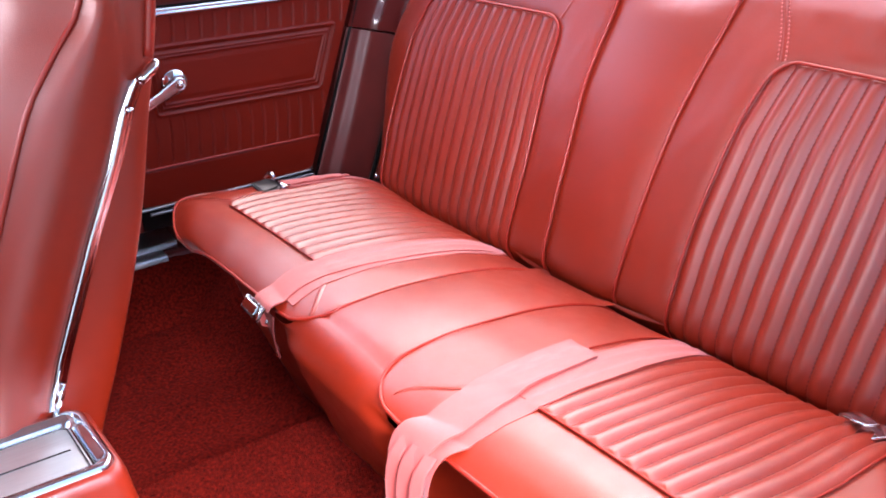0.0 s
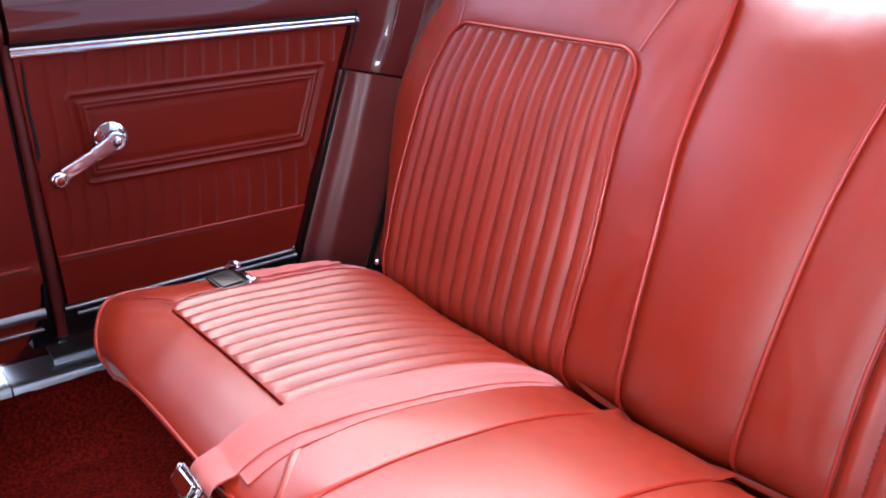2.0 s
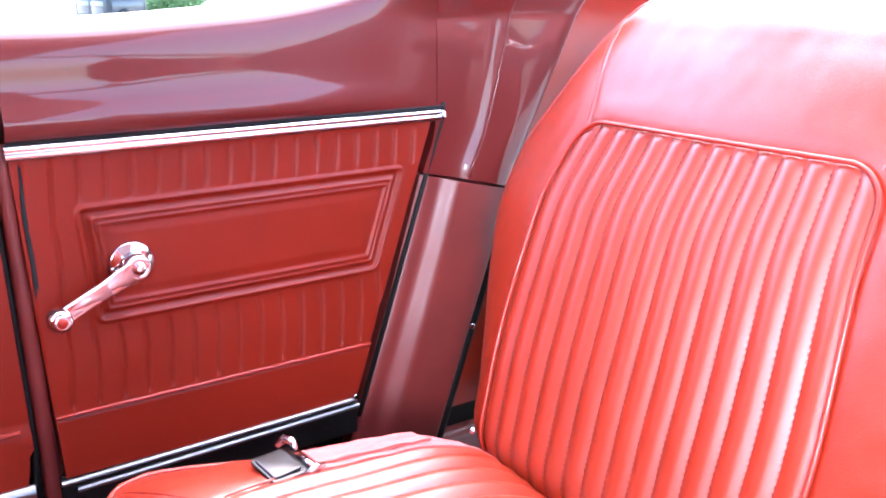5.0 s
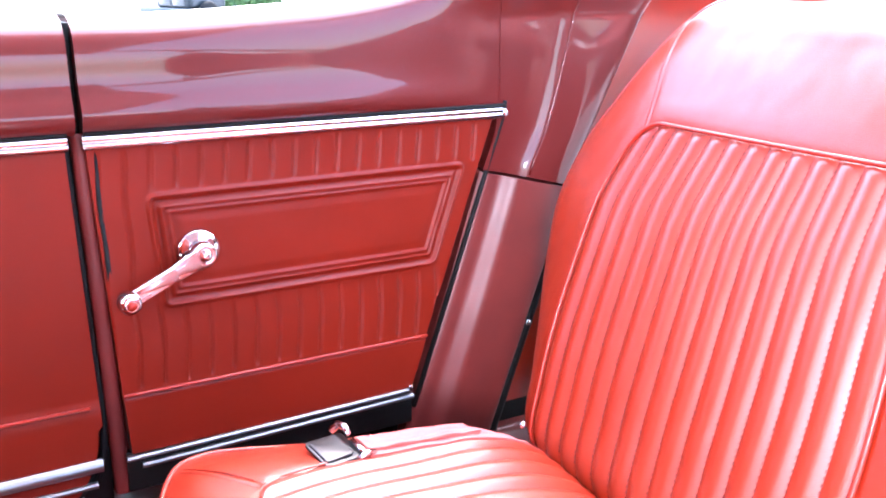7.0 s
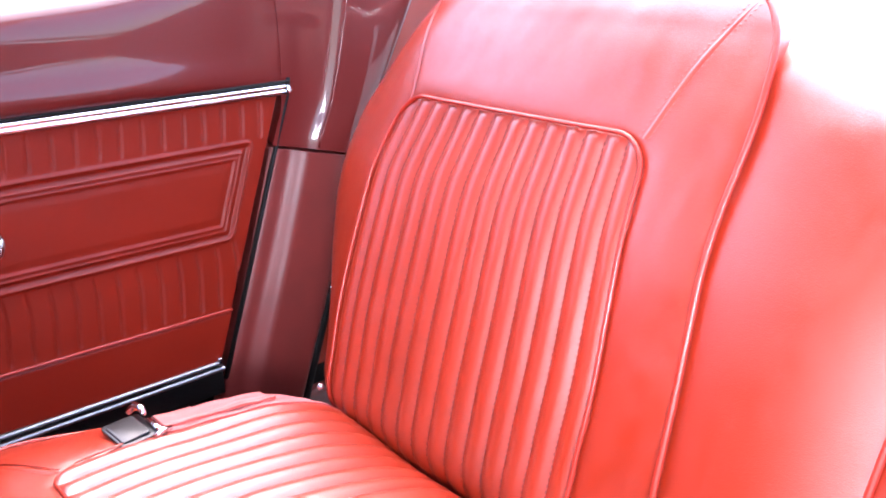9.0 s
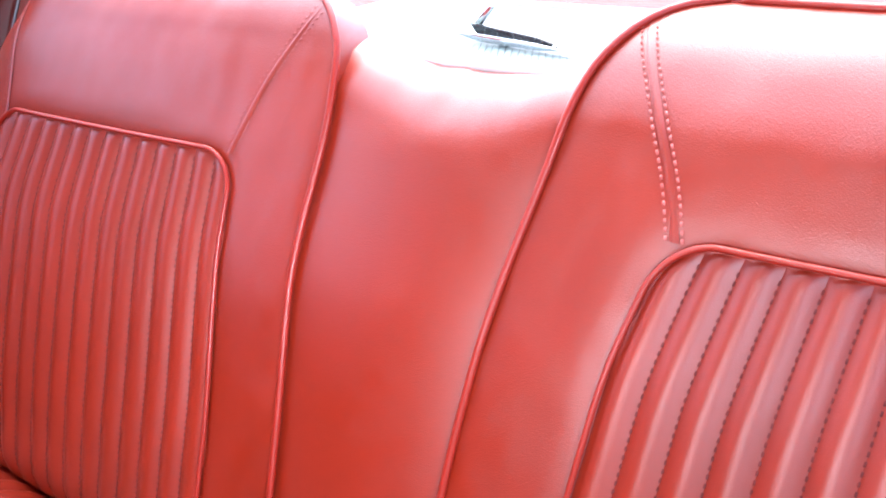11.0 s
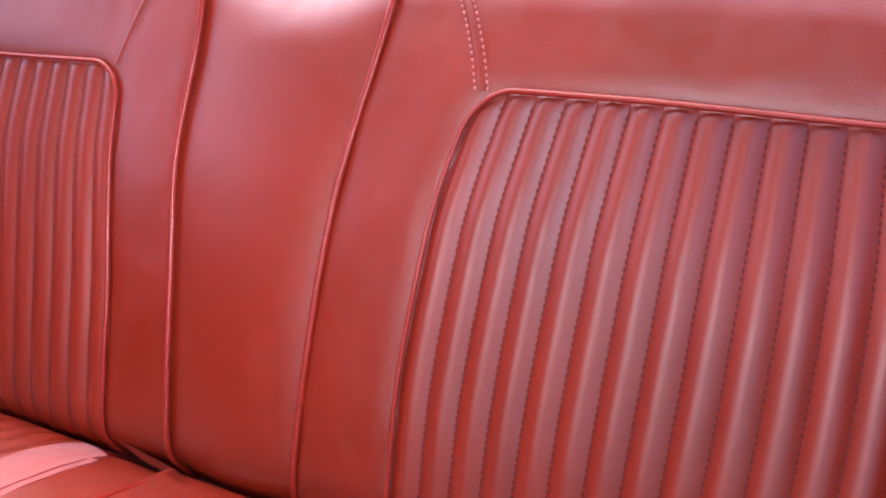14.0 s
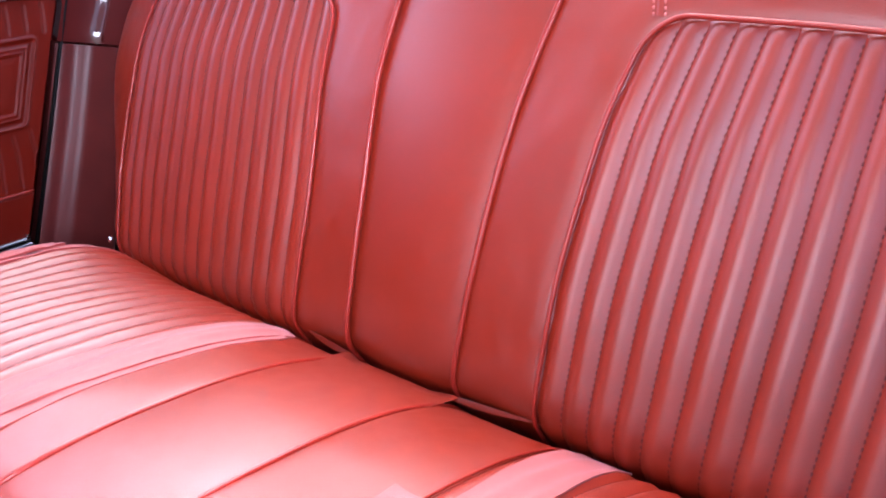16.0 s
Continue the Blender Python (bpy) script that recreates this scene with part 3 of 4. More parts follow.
def draped(path, width=0.050, lift=0.0012, thick=0.0018, hang=(), seed=0.0, across=15, ripple=0.0012):
    """A soft strap lying on the cushion along path (x, y, skew); hang carries it on over the front edge."""
    line = spline(path, 12)
    grid = []
    for p in line:
        side = Vector((p.z, 1, 0)).normalized()
        grid.append([(p.x + side.x * width * w, p.y + side.y * width * w) for w in np.linspace(-0.5, 0.5, across)])
    z = np.array([[rest_z(*q) for q in row] for row in grid])
    for _ in range(16):
        pad = np.pad(z, 1, mode="edge")
        soft = (pad[1:-1, 1:-1] * 2 + pad[:-2, 1:-1] + pad[2:, 1:-1] + pad[1:-1, :-2] + pad[1:-1, 2:]) / 6
        z = np.maximum(z, soft)
    rows = []
    for i, row in enumerate(grid):
        out = []
        for j, (x, y) in enumerate(row):
            w = j / (across - 1) - 0.5
            wave = ripple * noise.noise((x * 22 + seed, y * 30, seed)) * (0.5 + abs(w))
            edge = 0.0012 * noise.noise((x * 34, seed + w * 2, 3.0))
            out.append(Vector((x, y + edge, z[i][j] + lift + abs(wave))))
        rows.append(out)
    if hang:
        for k, (p, across_way, wide) in enumerate(hang):
            a = Vector(across_way).normalized()
            rows.append([Vector(p) + a * wide * (j / (across - 1) - 0.5) + Vector((-0.0035 * math.sin(j / (across - 1) * math.pi * 3 + seed), 0, 0)) * min(1, k / 2) for j in range(across)])
        keep = len(grid)
        cols = [spline([rows[keep - 1][j]] + [rows[q][j] for q in range(keep, len(rows))], 6)[1:] for j in range(across)]
        rows = rows[:keep] + [[c[i] for c in cols] for i in range(len(cols[0]))]
    return sheet(rows, (-0.0006, 0, -thick))


belt = thing("seat_belt", "pink-red lap belt with chrome buckle lying along the cushion side", "seat belt", (-0.13, 0.53, 0.33), "rear lap belts")
part("webbing", draped([(0.012, 0.535, 0.0), (-0.04, 0.530, 0.0), (-0.09, 0.530, -0.05), (-0.14, 0.533, -0.05), (-0.185, 0.537, 0.0), (-0.208, 0.538, 0.0)], 0.046, 0.0016, 0.003, seed=2.0), webbing, belt)
part("webbing_fold", draped([(-0.085, 0.532, 0.0), (-0.12, 0.534, 0.0), (-0.17, 0.540, 0.05), (-0.205, 0.542, 0.05)], 0.036, 0.0050, 0.0030, seed=7.0, ripple=0.004), webbing, belt)
plate_at = pose(-0.236, 0.540, 0.3465, 9, 1, 8)
buckle = part("buckle", prism(rounded_rect(0.042, 0.044, 0.005), plate_at, 0.0032, 0.0010), dark_steel, belt, "worn steel lift-latch buckle")
part("lid", prism(rounded_rect(0.031, 0.035, 0.004), plate_at @ pose(-0.003, 0, 0.0030, 0, -3, 0), 0.0030, 0.0012), dark_steel, buckle)
part("lever", tube([plate_at @ Vector(p) for p in ((0.012, 0.026, 0.004), (0.019, 0.024, 0.011), (0.021, 0.014, 0.013), (0.019, 0.006, 0.010))], [0.0030, 0.0042, 0.0042, 0.0028]), chrome, buckle, "bright chrome lever")
part("bar", tube([plate_at @ Vector((0.021, y, 0.005)) for y in (-0.026, -0.012, 0.002)], 0.0032), chrome, buckle)
part("hook", tube([plate_at @ Vector(p) for p in ((0.010, -0.026, 0.004), (0.020, -0.026, 0.008), (0.031, -0.025, 0.006))], [0.0030, 0.0036, 0.0024]), chrome, buckle)
part("anchor", turned([(0.001, 0), (0.004, 0), (0.0045, 0.002), (0.003, 0.004), (0.001, 0.005)], pose(-0.004, 0.553, 0.312, 0, -60, 0), 16), chrome, belt, "small chrome anchor end")

belt = thing("seat_belt", "pink-red lap belt hanging over the cushion front with chrome buckle", "seat belt", (-0.25, 0.17, 0.34), "rear lap belts")
part("webbing", draped([(-0.018, 0.170, 0.25), (-0.05, 0.170, 0.1), (-0.10, 0.170, 0.0), (-0.17, 0.171, 0.0), (-0.25, 0.175, 0.02), (-0.32, 0.179, 0.08), (-0.370, 0.184, 0.12), (-0.402, 0.181, 0.10)], 0.049, 0.0026, 0.0018, hang=(((-0.424, 0.178, 0.3300), (0.06, 1, 0), 0.049), ((-0.4335, 0.172, 0.318), (0.05, 1, 0.05), 0.046), ((-0.434, 0.166, 0.306), (0.05, 1, 0.1), 0.040)), seed=4.0), webbing, belt)
part("under_webbing", draped([(-0.04, 0.163, 0.05), (-0.10, 0.162, 0.0), (-0.17, 0.162, 0.0), (-0.25, 0.165, 0.0), (-0.31, 0.164, 0.05), (-0.36, 0.164, 0.05), (-0.400, 0.163, 0.05)], 0.049, 0.0006, 0.0014, seed=9.0), webbing, belt)
part("strap", ribbon([(-0.431, 0.150, 0.324), (-0.432, 0.150, 0.310), (-0.429, 0.149, 0.288), (-0.423, 0.147, 0.262)], [Y, Y, (0.3, 1, 0), (0.4, 1, 0)], 0.028), strap_dark, belt, "dark strap to the bolt")
plate_at = pose(-0.439, 0.178, 0.3225, 0, -52, -4)
buckle = part("buckle", prism(rounded_rect(0.021, 0.053, 0.003), plate_at, 0.0034, 0.0010), greyed, belt, "worn chrome lift-latch buckle")
part("lid", prism(rounded_rect(0.015, 0.034, 0.003), plate_at @ pose(0.0, 0.003, 0.0032, 4, 0, 0), 0.0040, 0.0014), chrome, buckle)
part("lip", tube([plate_at @ Vector((x, 0.024, 0.004)) for x in (-0.009, 0, 0.009)], 0.0026), chrome, buckle)
part("bar", tube([plate_at @ Vector((x, -0.024, 0.004)) for x in (-0.009, 0, 0.009)], 0.0020), chrome, buckle)
part("rivet", turned([(0.001, 0), (0.004, 0), (0.0036, 0.0024), (0.001, 0.0032)], pose(-0.4345, 0.150, 0.312, 0, -80, 0), 12), chrome, belt)
part("bolt", turned([(0.001, 0), (0.0055, 0), (0.0055, 0.004), (0.003, 0.006), (0.001, 0.006)], pose(-0.423, 0.145, 0.262, 0, -90, 0), 12), chrome, belt, "small chrome bolt")

belt = thing("seat_belt", "doubled pink-red lap belt draped over the cushion front edge", "seat belt", (-0.35, -0.22, 0.34), "rear lap belts")
part("under_webbing", draped([(0.0, -0.232, 0.0), (-0.06, -0.236, 0.0), (-0.13, -0.240, 0.0), (-0.20, -0.242, 0.0), (-0.27, -0.241, -0.05), (-0.34, -0.243, -0.15), (-0.39, -0.240, -0.20), (-0.418, -0.235, -0.15)], 0.052, 0.0008, 0.0016, hang=(((-0.443, -0.228, 0.330), (-0.1, 1, 0), 0.052), ((-0.456, -0.226, 0.300), (0, 1, 0), 0.050), ((-0.454, -0.226, 0.24), (0, 1, 0), 0.048), ((-0.446, -0.226, 0.16), (0, 1, 0), 0.048)), seed=1.0), webbing, belt)
part("webbing", draped([(-0.196, -0.200, 0.12), (-0.23, -0.203, 0.05), (-0.28, -0.207, -0.05), (-0.33, -0.211, -0.15), (-0.38, -0.216, -0.22), (-0.412, -0.216, -0.2)], 0.054, 0.0046, 0.0034, hang=(((-0.441, -0.213, 0.338), (-0.1, 1, 0), 0.056), ((-0.459, -0.210, 0.312), (0, 1, 0), 0.056), ((-0.461, -0.212, 0.25), (0, 1, 0), 0.052), ((-0.453, -0.212, 0.16), (0, 1, 0), 0.050)), seed=5.5, ripple=0.0018), webbing, belt)
for y, w in ((-0.196, 0.014), (-0.218, 0.016), (-0.240, 0.015)):
    part("fold", ribbon([(-0.449, y - 0.004, 0.330), (-0.4640, y - 0.002, 0.308), (-0.4675, y, 0.27), (-0.4640, y, 0.21), (-0.458, y, 0.16)], [(-0.4, 1, 0), (-0.5, 1, 0), (-0.6, 1, 0), (-0.6, 1, 0), (-0.6, 1, 0)], w), webbing, belt)

belt = thing("seat_belt_latch", "chrome belt latch plate resting on the cushion by the backrest", "seat belt", (-0.05, -0.48, 0.315))
part("plate", prism(rounded_rect(0.060, 0.042, 0.008), pose(-0.052, -0.478, 0.3215, 0, 17, 62), 0.003, 0.001), chrome, belt)
part("tongue", prism([(-0.045, -0.008), (0.0, -0.012), (0.0, 0.012), (-0.045, 0.008)], pose(-0.048, -0.452, 0.3265, 0, 17, 62), 0.0025, 0.0008), chrome, belt)
part("webbing", ribbon([(0.0, -0.50, 0.298), (-0.02, -0.495, 0.310), (-0.045, -0.487, 0.3205)], [Y] * 3, 0.045), webbing, belt)

# ---- car body: far side ----
SILL = [(0.626, 0.800), (0.633, 0.792), (0.644, 0.789), (0.656, 0.7915), (0.667, 0.7955), (0.684, 0.7985), (0.704, 0.800), (0.720, 0.803), (0.733, 0.811), (0.741, 0.824)]
sill_y = curve([z for z, _ in SILL], [y for _, y in SILL])
sill_rise = curve([-1.4, -0.335, -0.15, 0.01, 0.076, 0.10, 0.13], [0, 0, 0.009, 0.024, 0.037, 0.055, 0.10])

pil_l = curve([0.545, 0.56, 0.60, 0.66, 0.74, 0.79, 0.84, 0.95, 1.08], [0.097, 0.103, 0.116, 0.120, 0.119, 0.113, 0.120, 0.16, 0.23])


def sill_rows(xs, sign=1):
    rows = []
    for x in xs:
        row = []
        for z in np.linspace(0.626, 0.741, 30):
            up = sill_rise(x) * smooth01((z - 0.69) / 0.05)
            flat = smooth01((x + 0.13) / 0.25)
            tall = z + up
            join = smooth01((x - 0.02) / 0.10)
            row.append((x + (pil_l(tall) - 0.119) * join, sign * (sill_y(z) * (1 - flat) + 0.8008 * flat - max(0.0, tall - 0.74) * 0.32 * flat * join), tall))
        up = sill_rise(x)
        row += [(x, sign * y, z + up) for y, z in ((0.836, 0.745), (0.850, 0.746), (0.90, 0.744), (0.96, 0.738), (0.972, 0.72))]
        rows.append(row)
    return rows


body = thing("car_body_side", "maroon painted inner body side with window opening and slanted pillar", "car body", (0.0, 0.9, 0.0), kind="structure")
part("window_ledge", sheet(sill_rows(np.linspace(-0.392, 0.123, 60))), paint, body, "glossy maroon painted window ledge")
part("ledge_end", sheet([[(-0.392, sill_y(z), z), (-0.392, 0.96, z)] for z in np.linspace(0.626, 0.741, 12)]), paint, body)

pil_r = curve([0.52, 0.545, 0.58, 0.66, 0.757, 0.93, 1.08], [0.232, 0.243, 0.262, 0.306, 0.357, 0.45, 0.53])
pil_y = curve([0, 0.10, 0.20, 0.32, 0.38, 0.44, 0.47, 0.55, 0.65, 0.75, 0.83, 0.91, 0.97, 1.0], [0.0, -0.0005, -0.002, -0.006, -0.0095, -0.0150, -0.0162, -0.0190, -0.0225, -0.0250, -0.0255, -0.0220, -0.012, 0.006])
rows = []
for i in range(48):
    v = i / 47
    row = []
    for u in np.linspace(0, 1, 34):
        z = 0.545 + 0.275 * v - 0.030 * u * (1 - v)
        lean = max(0.0, z - 0.74) * 0.32
        base = 0.800
        row.append((pil_l(z) + (pil_r(z) - pil_l(z)) * u, base + pil_y(u) - lean, z))
    rows.append(row)
part("pillar_upper", sheet(rows, (0.01, 0.035, 0)), paint, body, "glossy maroon painted pillar")
low_l = curve([0.10, 0.232, 0.40, 0.555], [-0.045, -0.005, 0.052, 0.101])
low_r = curve([0.10, 0.195, 0.315, 0.458, 0.525], [0.085, 0.118, 0.162, 0.212, 0.232])
low_y = curve([0, 0.06, 0.20, 0.30, 0.36, 0.46, 0.9, 1.0], [0.004, -0.003, -0.006, -0.016, -0.0205, -0.0215, -0.026, -0.012])
rows = []
for i in range(40):
    v = i / 39
    row = []
    for u in np.linspace(0, 1, 26):
        z = 0.10 + 0.442 * v - 0.030 * u * v
        row.append((low_l(z) + (low_r(z) - low_l(z)) * u, 0.803 + low_y(u) + 0.0009 * noise.noise((u * 3, v * 6, 2)), z))
    rows.append(row)
part("pillar_lower", sheet(rows, (0.008, 0.03, 0)), paint_worn, body, "scuffed dull maroon lower pillar cover")
part("pillar_bead", tube([(pil_l(z) + 0.455 * (pil_r(z) - pil_l(z)), 0.7845 - max(0.0, z - 0.74) * 0.32, z) for z in np.linspace(0.535, 0.78, 20)], 0.0016, 6), paint, body)
part("pillar_seal", tube([(low_r(z) + 0.010, 0.800, z) for z in np.linspace(0.12, 0.525, 14)] + [(pil_r(z) + 0.006, 0.806 - max(0.0, z - 0.74) * 0.32, z) for z in np.linspace(0.54, 0.81, 14)], [0.008] * 14 + [0.004] * 14), rubber, body, "black rubber seal beside the pillar")
part("pillar_edge", tube([(pil_r(z) + 0.001, 0.799 - max(0.0, z - 0.74) * 0.32, z) for z in np.linspace(0.535, 0.81, 16)], 0.0030), strip_steel, body, "slim grey edge strip of the pillar")
part("seal_screw", turned([(0.001, 0), (0.004, 0), (0.0045, 0.002), (0.001, 0.003)], pose(0.168, 0.788, 0.326, 90, 0, 0), 12), chrome, body)
part("jamb_post", sheet([[(x + 0.012 * (0.62 - z) / 0.4, y, z) for x, y in ((-0.405, 0.86), (-0.404, 0.806), (-0.402, 0.802), (-0.395, 0.801), (-0.388, 0.802), (-0.386, 0.806), (-0.385, 0.83))] for z in np.linspace(0.212, 0.628, 20)]), paint_worn, body, "narrow maroon door jamb")
part("jamb_gap", tube([(-0.409, 0.808, 0.632), (-0.409, 0.807, 0.60), (-0.403, 0.806, 0.45), (-0.398, 0.806, 0.30), (-0.401, 0.806, 0.265), (-0.410, 0.808, 0.238), (-0.430, 0.810, 0.218), (-0.46, 0.812, 0.207), (-0.55, 0.815, 0.202)], 0.0036), rubber, body, "black rubber door seal")
# black rod in place of the shade between jamb and card
part("card_gap", tube([(-0.3835, 0.802, 0.614), (-0.374, 0.802, 0.40), (-0.369, 0.802, 0.262)], 0.0045, 6), rubber, body)
part("outer_skin", block((-0.392, 0.88, 0.27), (1.6, 0.975, 0.725), 0.02), paint, body)
# plain black block behind the lower pillar
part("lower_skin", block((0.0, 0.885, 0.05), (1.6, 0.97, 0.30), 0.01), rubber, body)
part("rocker", block((-1.6, 0.86, -0.12), (1.6, 0.97, 0.128), 0.012), paint_worn, body)
part("lower_recess", block((-0.45, 0.952, 0.10), (0.12, 0.972, 0.30), 0.004), paint_worn, body)
# black fillers: the dark of the door gap built as solid blocks
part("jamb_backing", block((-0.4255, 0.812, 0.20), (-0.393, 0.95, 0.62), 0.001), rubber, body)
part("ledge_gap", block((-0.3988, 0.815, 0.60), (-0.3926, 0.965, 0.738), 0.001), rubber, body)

sail = thing("sail_panel", "red vinyl quarter trim behind the painted pillar", "car trim", (0.5, 0.7, 0.3), kind="structure")
rows = []
for z in np.linspace(0.20, 0.80, 36):
    x0 = (low_r(z) if z < 0.53 else pil_r(z)) + 0.008
    x1 = 0.83 if z < 0.738 else 0.80 - (z - 0.738) * 4.9
    row = []
    for u in np.linspace(0, 1, 16):
        x = x0 + (x1 - x0) * u
        y = 0.812 - max(0.0, z - 0.74) * 0.34 - 0.16 * smooth01((x - 0.30) / 0.5) * (1 if z > 0.6 else smooth01((z - 0.4) / 0.2))
        row.append((x, y, z))
    rows.append(row)
part("trim", sheet(rows, (0, 0.02, 0)), vinyl, sail)

part("lower_panel", prism([(0.150, 0.215), (0.226, 0.395), (0.236, 0.412), (0.252, 0.420), (0.33, 0.425), (0.33, 0.20)], pose(0, 0.760, 0, 90, 0, 0), 0.020, 0.006, 3), vinyl, sail, "red vinyl lower quarter panel")

# ---- quarter trim card ----
card = thing("quarter_trim_card", "red vinyl quarter trim card with embossed frame, pleats and chrome strips", "trim panel", (-0.15, 0.8, 0.26))
card_l = curve([0.262, 0.615], [-0.372, -0.391])
card_r = curve([0.262, 0.613], [-0.013, 0.109])
PITCH = 0.0272


def emboss(x, z):
    """How far the card's face stands out."""
    fl = -0.337 + 0.012 * (0.558 - z) / 0.128
    fr = 0.070 - 0.043 * (0.559 - z) / 0.129
    dx, dz = min(x - fl, fr - x), min(z - 0.427, 0.560 - z)
    r = 0.012
    d = r - math.hypot(r - dx, r - dz) if dx < r and dz < r else min(dx, dz)
    e = 0.0
    g = abs((x + 0.0015 * math.sin(z * 60) + 2) % PITCH - PITCH / 2) * 2 / PITCH
    in_top, in_low, in_left = z > 0.560, 0.337 < z < 0.427, x < fl
    if d < 0 and (in_top or in_low or (in_left and z > 0.337)):
        edge = min(1.0, abs(d) / 0.010, max(0.0, (z - 0.335) / 0.008), max(0.0, (0.610 - z) / 0.008))
        e -= 0.0024 * math.exp(-(g * PITCH / 2 / 0.0022) ** 2) * edge
    e += 0.0036 * math.exp(-((d - 0.004) / 0.0021) ** 2)
    e += 0.0036 * math.exp(-((d - 0.0165) / 0.0017) ** 2) + 0.0036 * math.exp(-((d - 0.0225) / 0.0017) ** 2)
    e -= 0.0016 * math.exp(-((d - 0.0105) / 0.0030) ** 2)
    if d > 0.026:
        e += 0.0012 * smooth01((d - 0.026) / 0.012)
    if z < 0.334:
        e += 0.003 * smooth01((0.334 - z) / 0.006)
    return e + 0.0006 * noise.noise((x * 18, z * 18, 0))


rows = []
for j in range(176):
    z = 0.262 + 0.351 * j / 175
    a, b = card_l(z), card_r(z)
    rows.append([(x, 0.7975 - emboss(x, z), z) for x in (a + (b - a) * i / 260 for i in range(261))])
part("card_face", sheet(rows, (0, 0.012, 0)), card_vinyl, card)
part("bead", tube([(card_l(0.333) + (card_r(0.333) - card_l(0.333)) * k / 20, 0.7945, 0.3335) for k in range(21)], 0.0022, 6), piping_vinyl, card, "welt across the lower card")


def strip(x0, x1, z0, z1, y, profile, bulge=0.0):
    return sheet([[(x, y - dy, z0 + (z1 - z0) * (x - x0) / (x1 - x0) + dz + bulge) for dz, dy in profile] for x in np.linspace(x0, x1, 14)], (0, 0.003, 0))


TRIM = [(-0.0075, 0.0), (-0.0065, 0.004), (-0.003, 0.0065), (0.0, 0.005), (0.0012, 0.0035), (0.0024, 0.0052), (0.005, 0.0055), (0.0072, 0.003), (0.0078, 0.0)]
part("top_moulding", strip(-0.394, 0.120, 0.6185, 0.6180, 0.7960, TRIM), chrome, card, "ribbed chrome moulding")
# black strip drawn as the shaded gap above the moulding
part("top_gap", block((-0.392, 0.794, 0.6262), (0.128, 0.801, 0.6298), 0.001), rubber, card)
part("moulding_tip", turned([(0.001, 0), (0.005, 0.0005), (0.0072, 0.003), (0.0075, 0.006)], pose(0.1275, 0.794, 0.618, 0, -90, 0), 12), chrome, card)
# black rod drawn as the dark gap at the card's end
part("end_gap", tube([(0.129, 0.800, 0.633), (0.128, 0.802, 0.612), (0.100, 0.803, 0.53), (-0.004, 0.803, 0.232)], 0.0035, 6), rubber, card)
part("lower_moulding", strip(-0.378, -0.013, 0.2560, 0.2615, 0.7950, [(-0.002, 0), (-0.0012, 0.004), (0.0015, 0.005), (0.0032, 0.003), (0.0036, 0)]), strip_steel, card, "thin chrome strip under the card")
part("lower_moulding", strip(-0.362, -0.010, 0.2455, 0.2525, 0.7955, [(-0.0026, 0), (-0.0016, 0.005), (0.0016, 0.0055), (0.0034, 0.003), (0.004, 0)]), strip_steel, card, "thin chrome strip under the card")
# black sheet stands in for the shade below the card
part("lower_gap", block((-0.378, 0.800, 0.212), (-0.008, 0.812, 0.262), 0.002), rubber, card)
part("moulding_clip", block((-0.018, 0.789, 0.262), (-0.013, 0.795, 0.270), 0.001), chrome, card)

crank = thing("window_crank", "chrome window winder handle on the red trim card", "window crank", (-0.288, 0.795, 0.496))
at = pose(-0.282, 0.797, 0.490, 90, 0, 0)
part("escutcheon", turned([(0.001, 0), (0.0235, 0), (0.0245, 0.003), (0.023, 0.006), (0.019, 0.0075), (0.017, 0.010), (0.001, 0.010)], at, 40), chrome, crank)
part("hub", turned([(0.001, 0.008), (0.0145, 0.008), (0.0150, 0.020), (0.0140, 0.027), (0.0105, 0.030), (0.0085, 0.0285), (0.007, 0.0285), (0.0058, 0.032), (0.001, 0.0335)], at, 32), chrome, crank)
dx, dz = -0.088, -0.034
ln = math.hypot(dx, dz)
ca = math.degrees(math.atan2(dz, dx))
arm_m = pose(-0.282, 0.7985, 0.490, 90, 0, 0) @ pose(0, 0, 0.0245, 0, 0, ca) @ pose(0, 0, 0, 0, -11, 0)
part("arm", prism([(-0.008, -0.0115), (0.034, -0.0100), (0.040, -0.0088), (ln - 0.004, -0.0085), (ln + 0.006, -0.006), (ln + 0.006, 0.006), (ln - 0.004, 0.0085), (0.040, 0.0088), (0.034, 0.0100), (-0.008, 0.0115)], arm_m, 0.0050, 0.0012), chrome, crank)
part("arm_step", prism([(0.038, -0.0078), (ln, -0.0075), (ln, 0.0075), (0.038, 0.0078)], arm_m @ pose(0, 0, 0.0045), 0.0022, 0.0008), chrome, crank)
at = pose(-0.370, 0.769, 0.456, 90, 0, 0)
part("knob", turned([(0.001, 0), (0.0085, 0.0), (0.0095, 0.004), (0.0115, 0.010), (0.0125, 0.018), (0.0120, 0.025), (0.0095, 0.0295), (0.006, 0.0305), (0.001, 0.0305)], at, 32), chrome, crank)
part("knob_cap", turned([(0.001, 0.0300), (0.0055, 0.0305), (0.0048, 0.0320), (0.001, 0.0328)], at, 24), piping_vinyl, crank, "red plastic knob cap")

# ---- door ----
door = thing("door_1", "closed maroon and red vinyl car door with chrome strips", "car door", (-0.9, 0.9, 0.14), kind="structure")
part("ledge", sheet(sill_rows(np.linspace(-1.45, -0.3995, 30))), paint, door, "glossy maroon painted window ledge")
part("ledge_end", sheet([[(-0.3995, sill_y(z), z), (-0.3995, 0.95, z)] for z in np.linspace(0.626, 0.741, 12)]), paint, door)
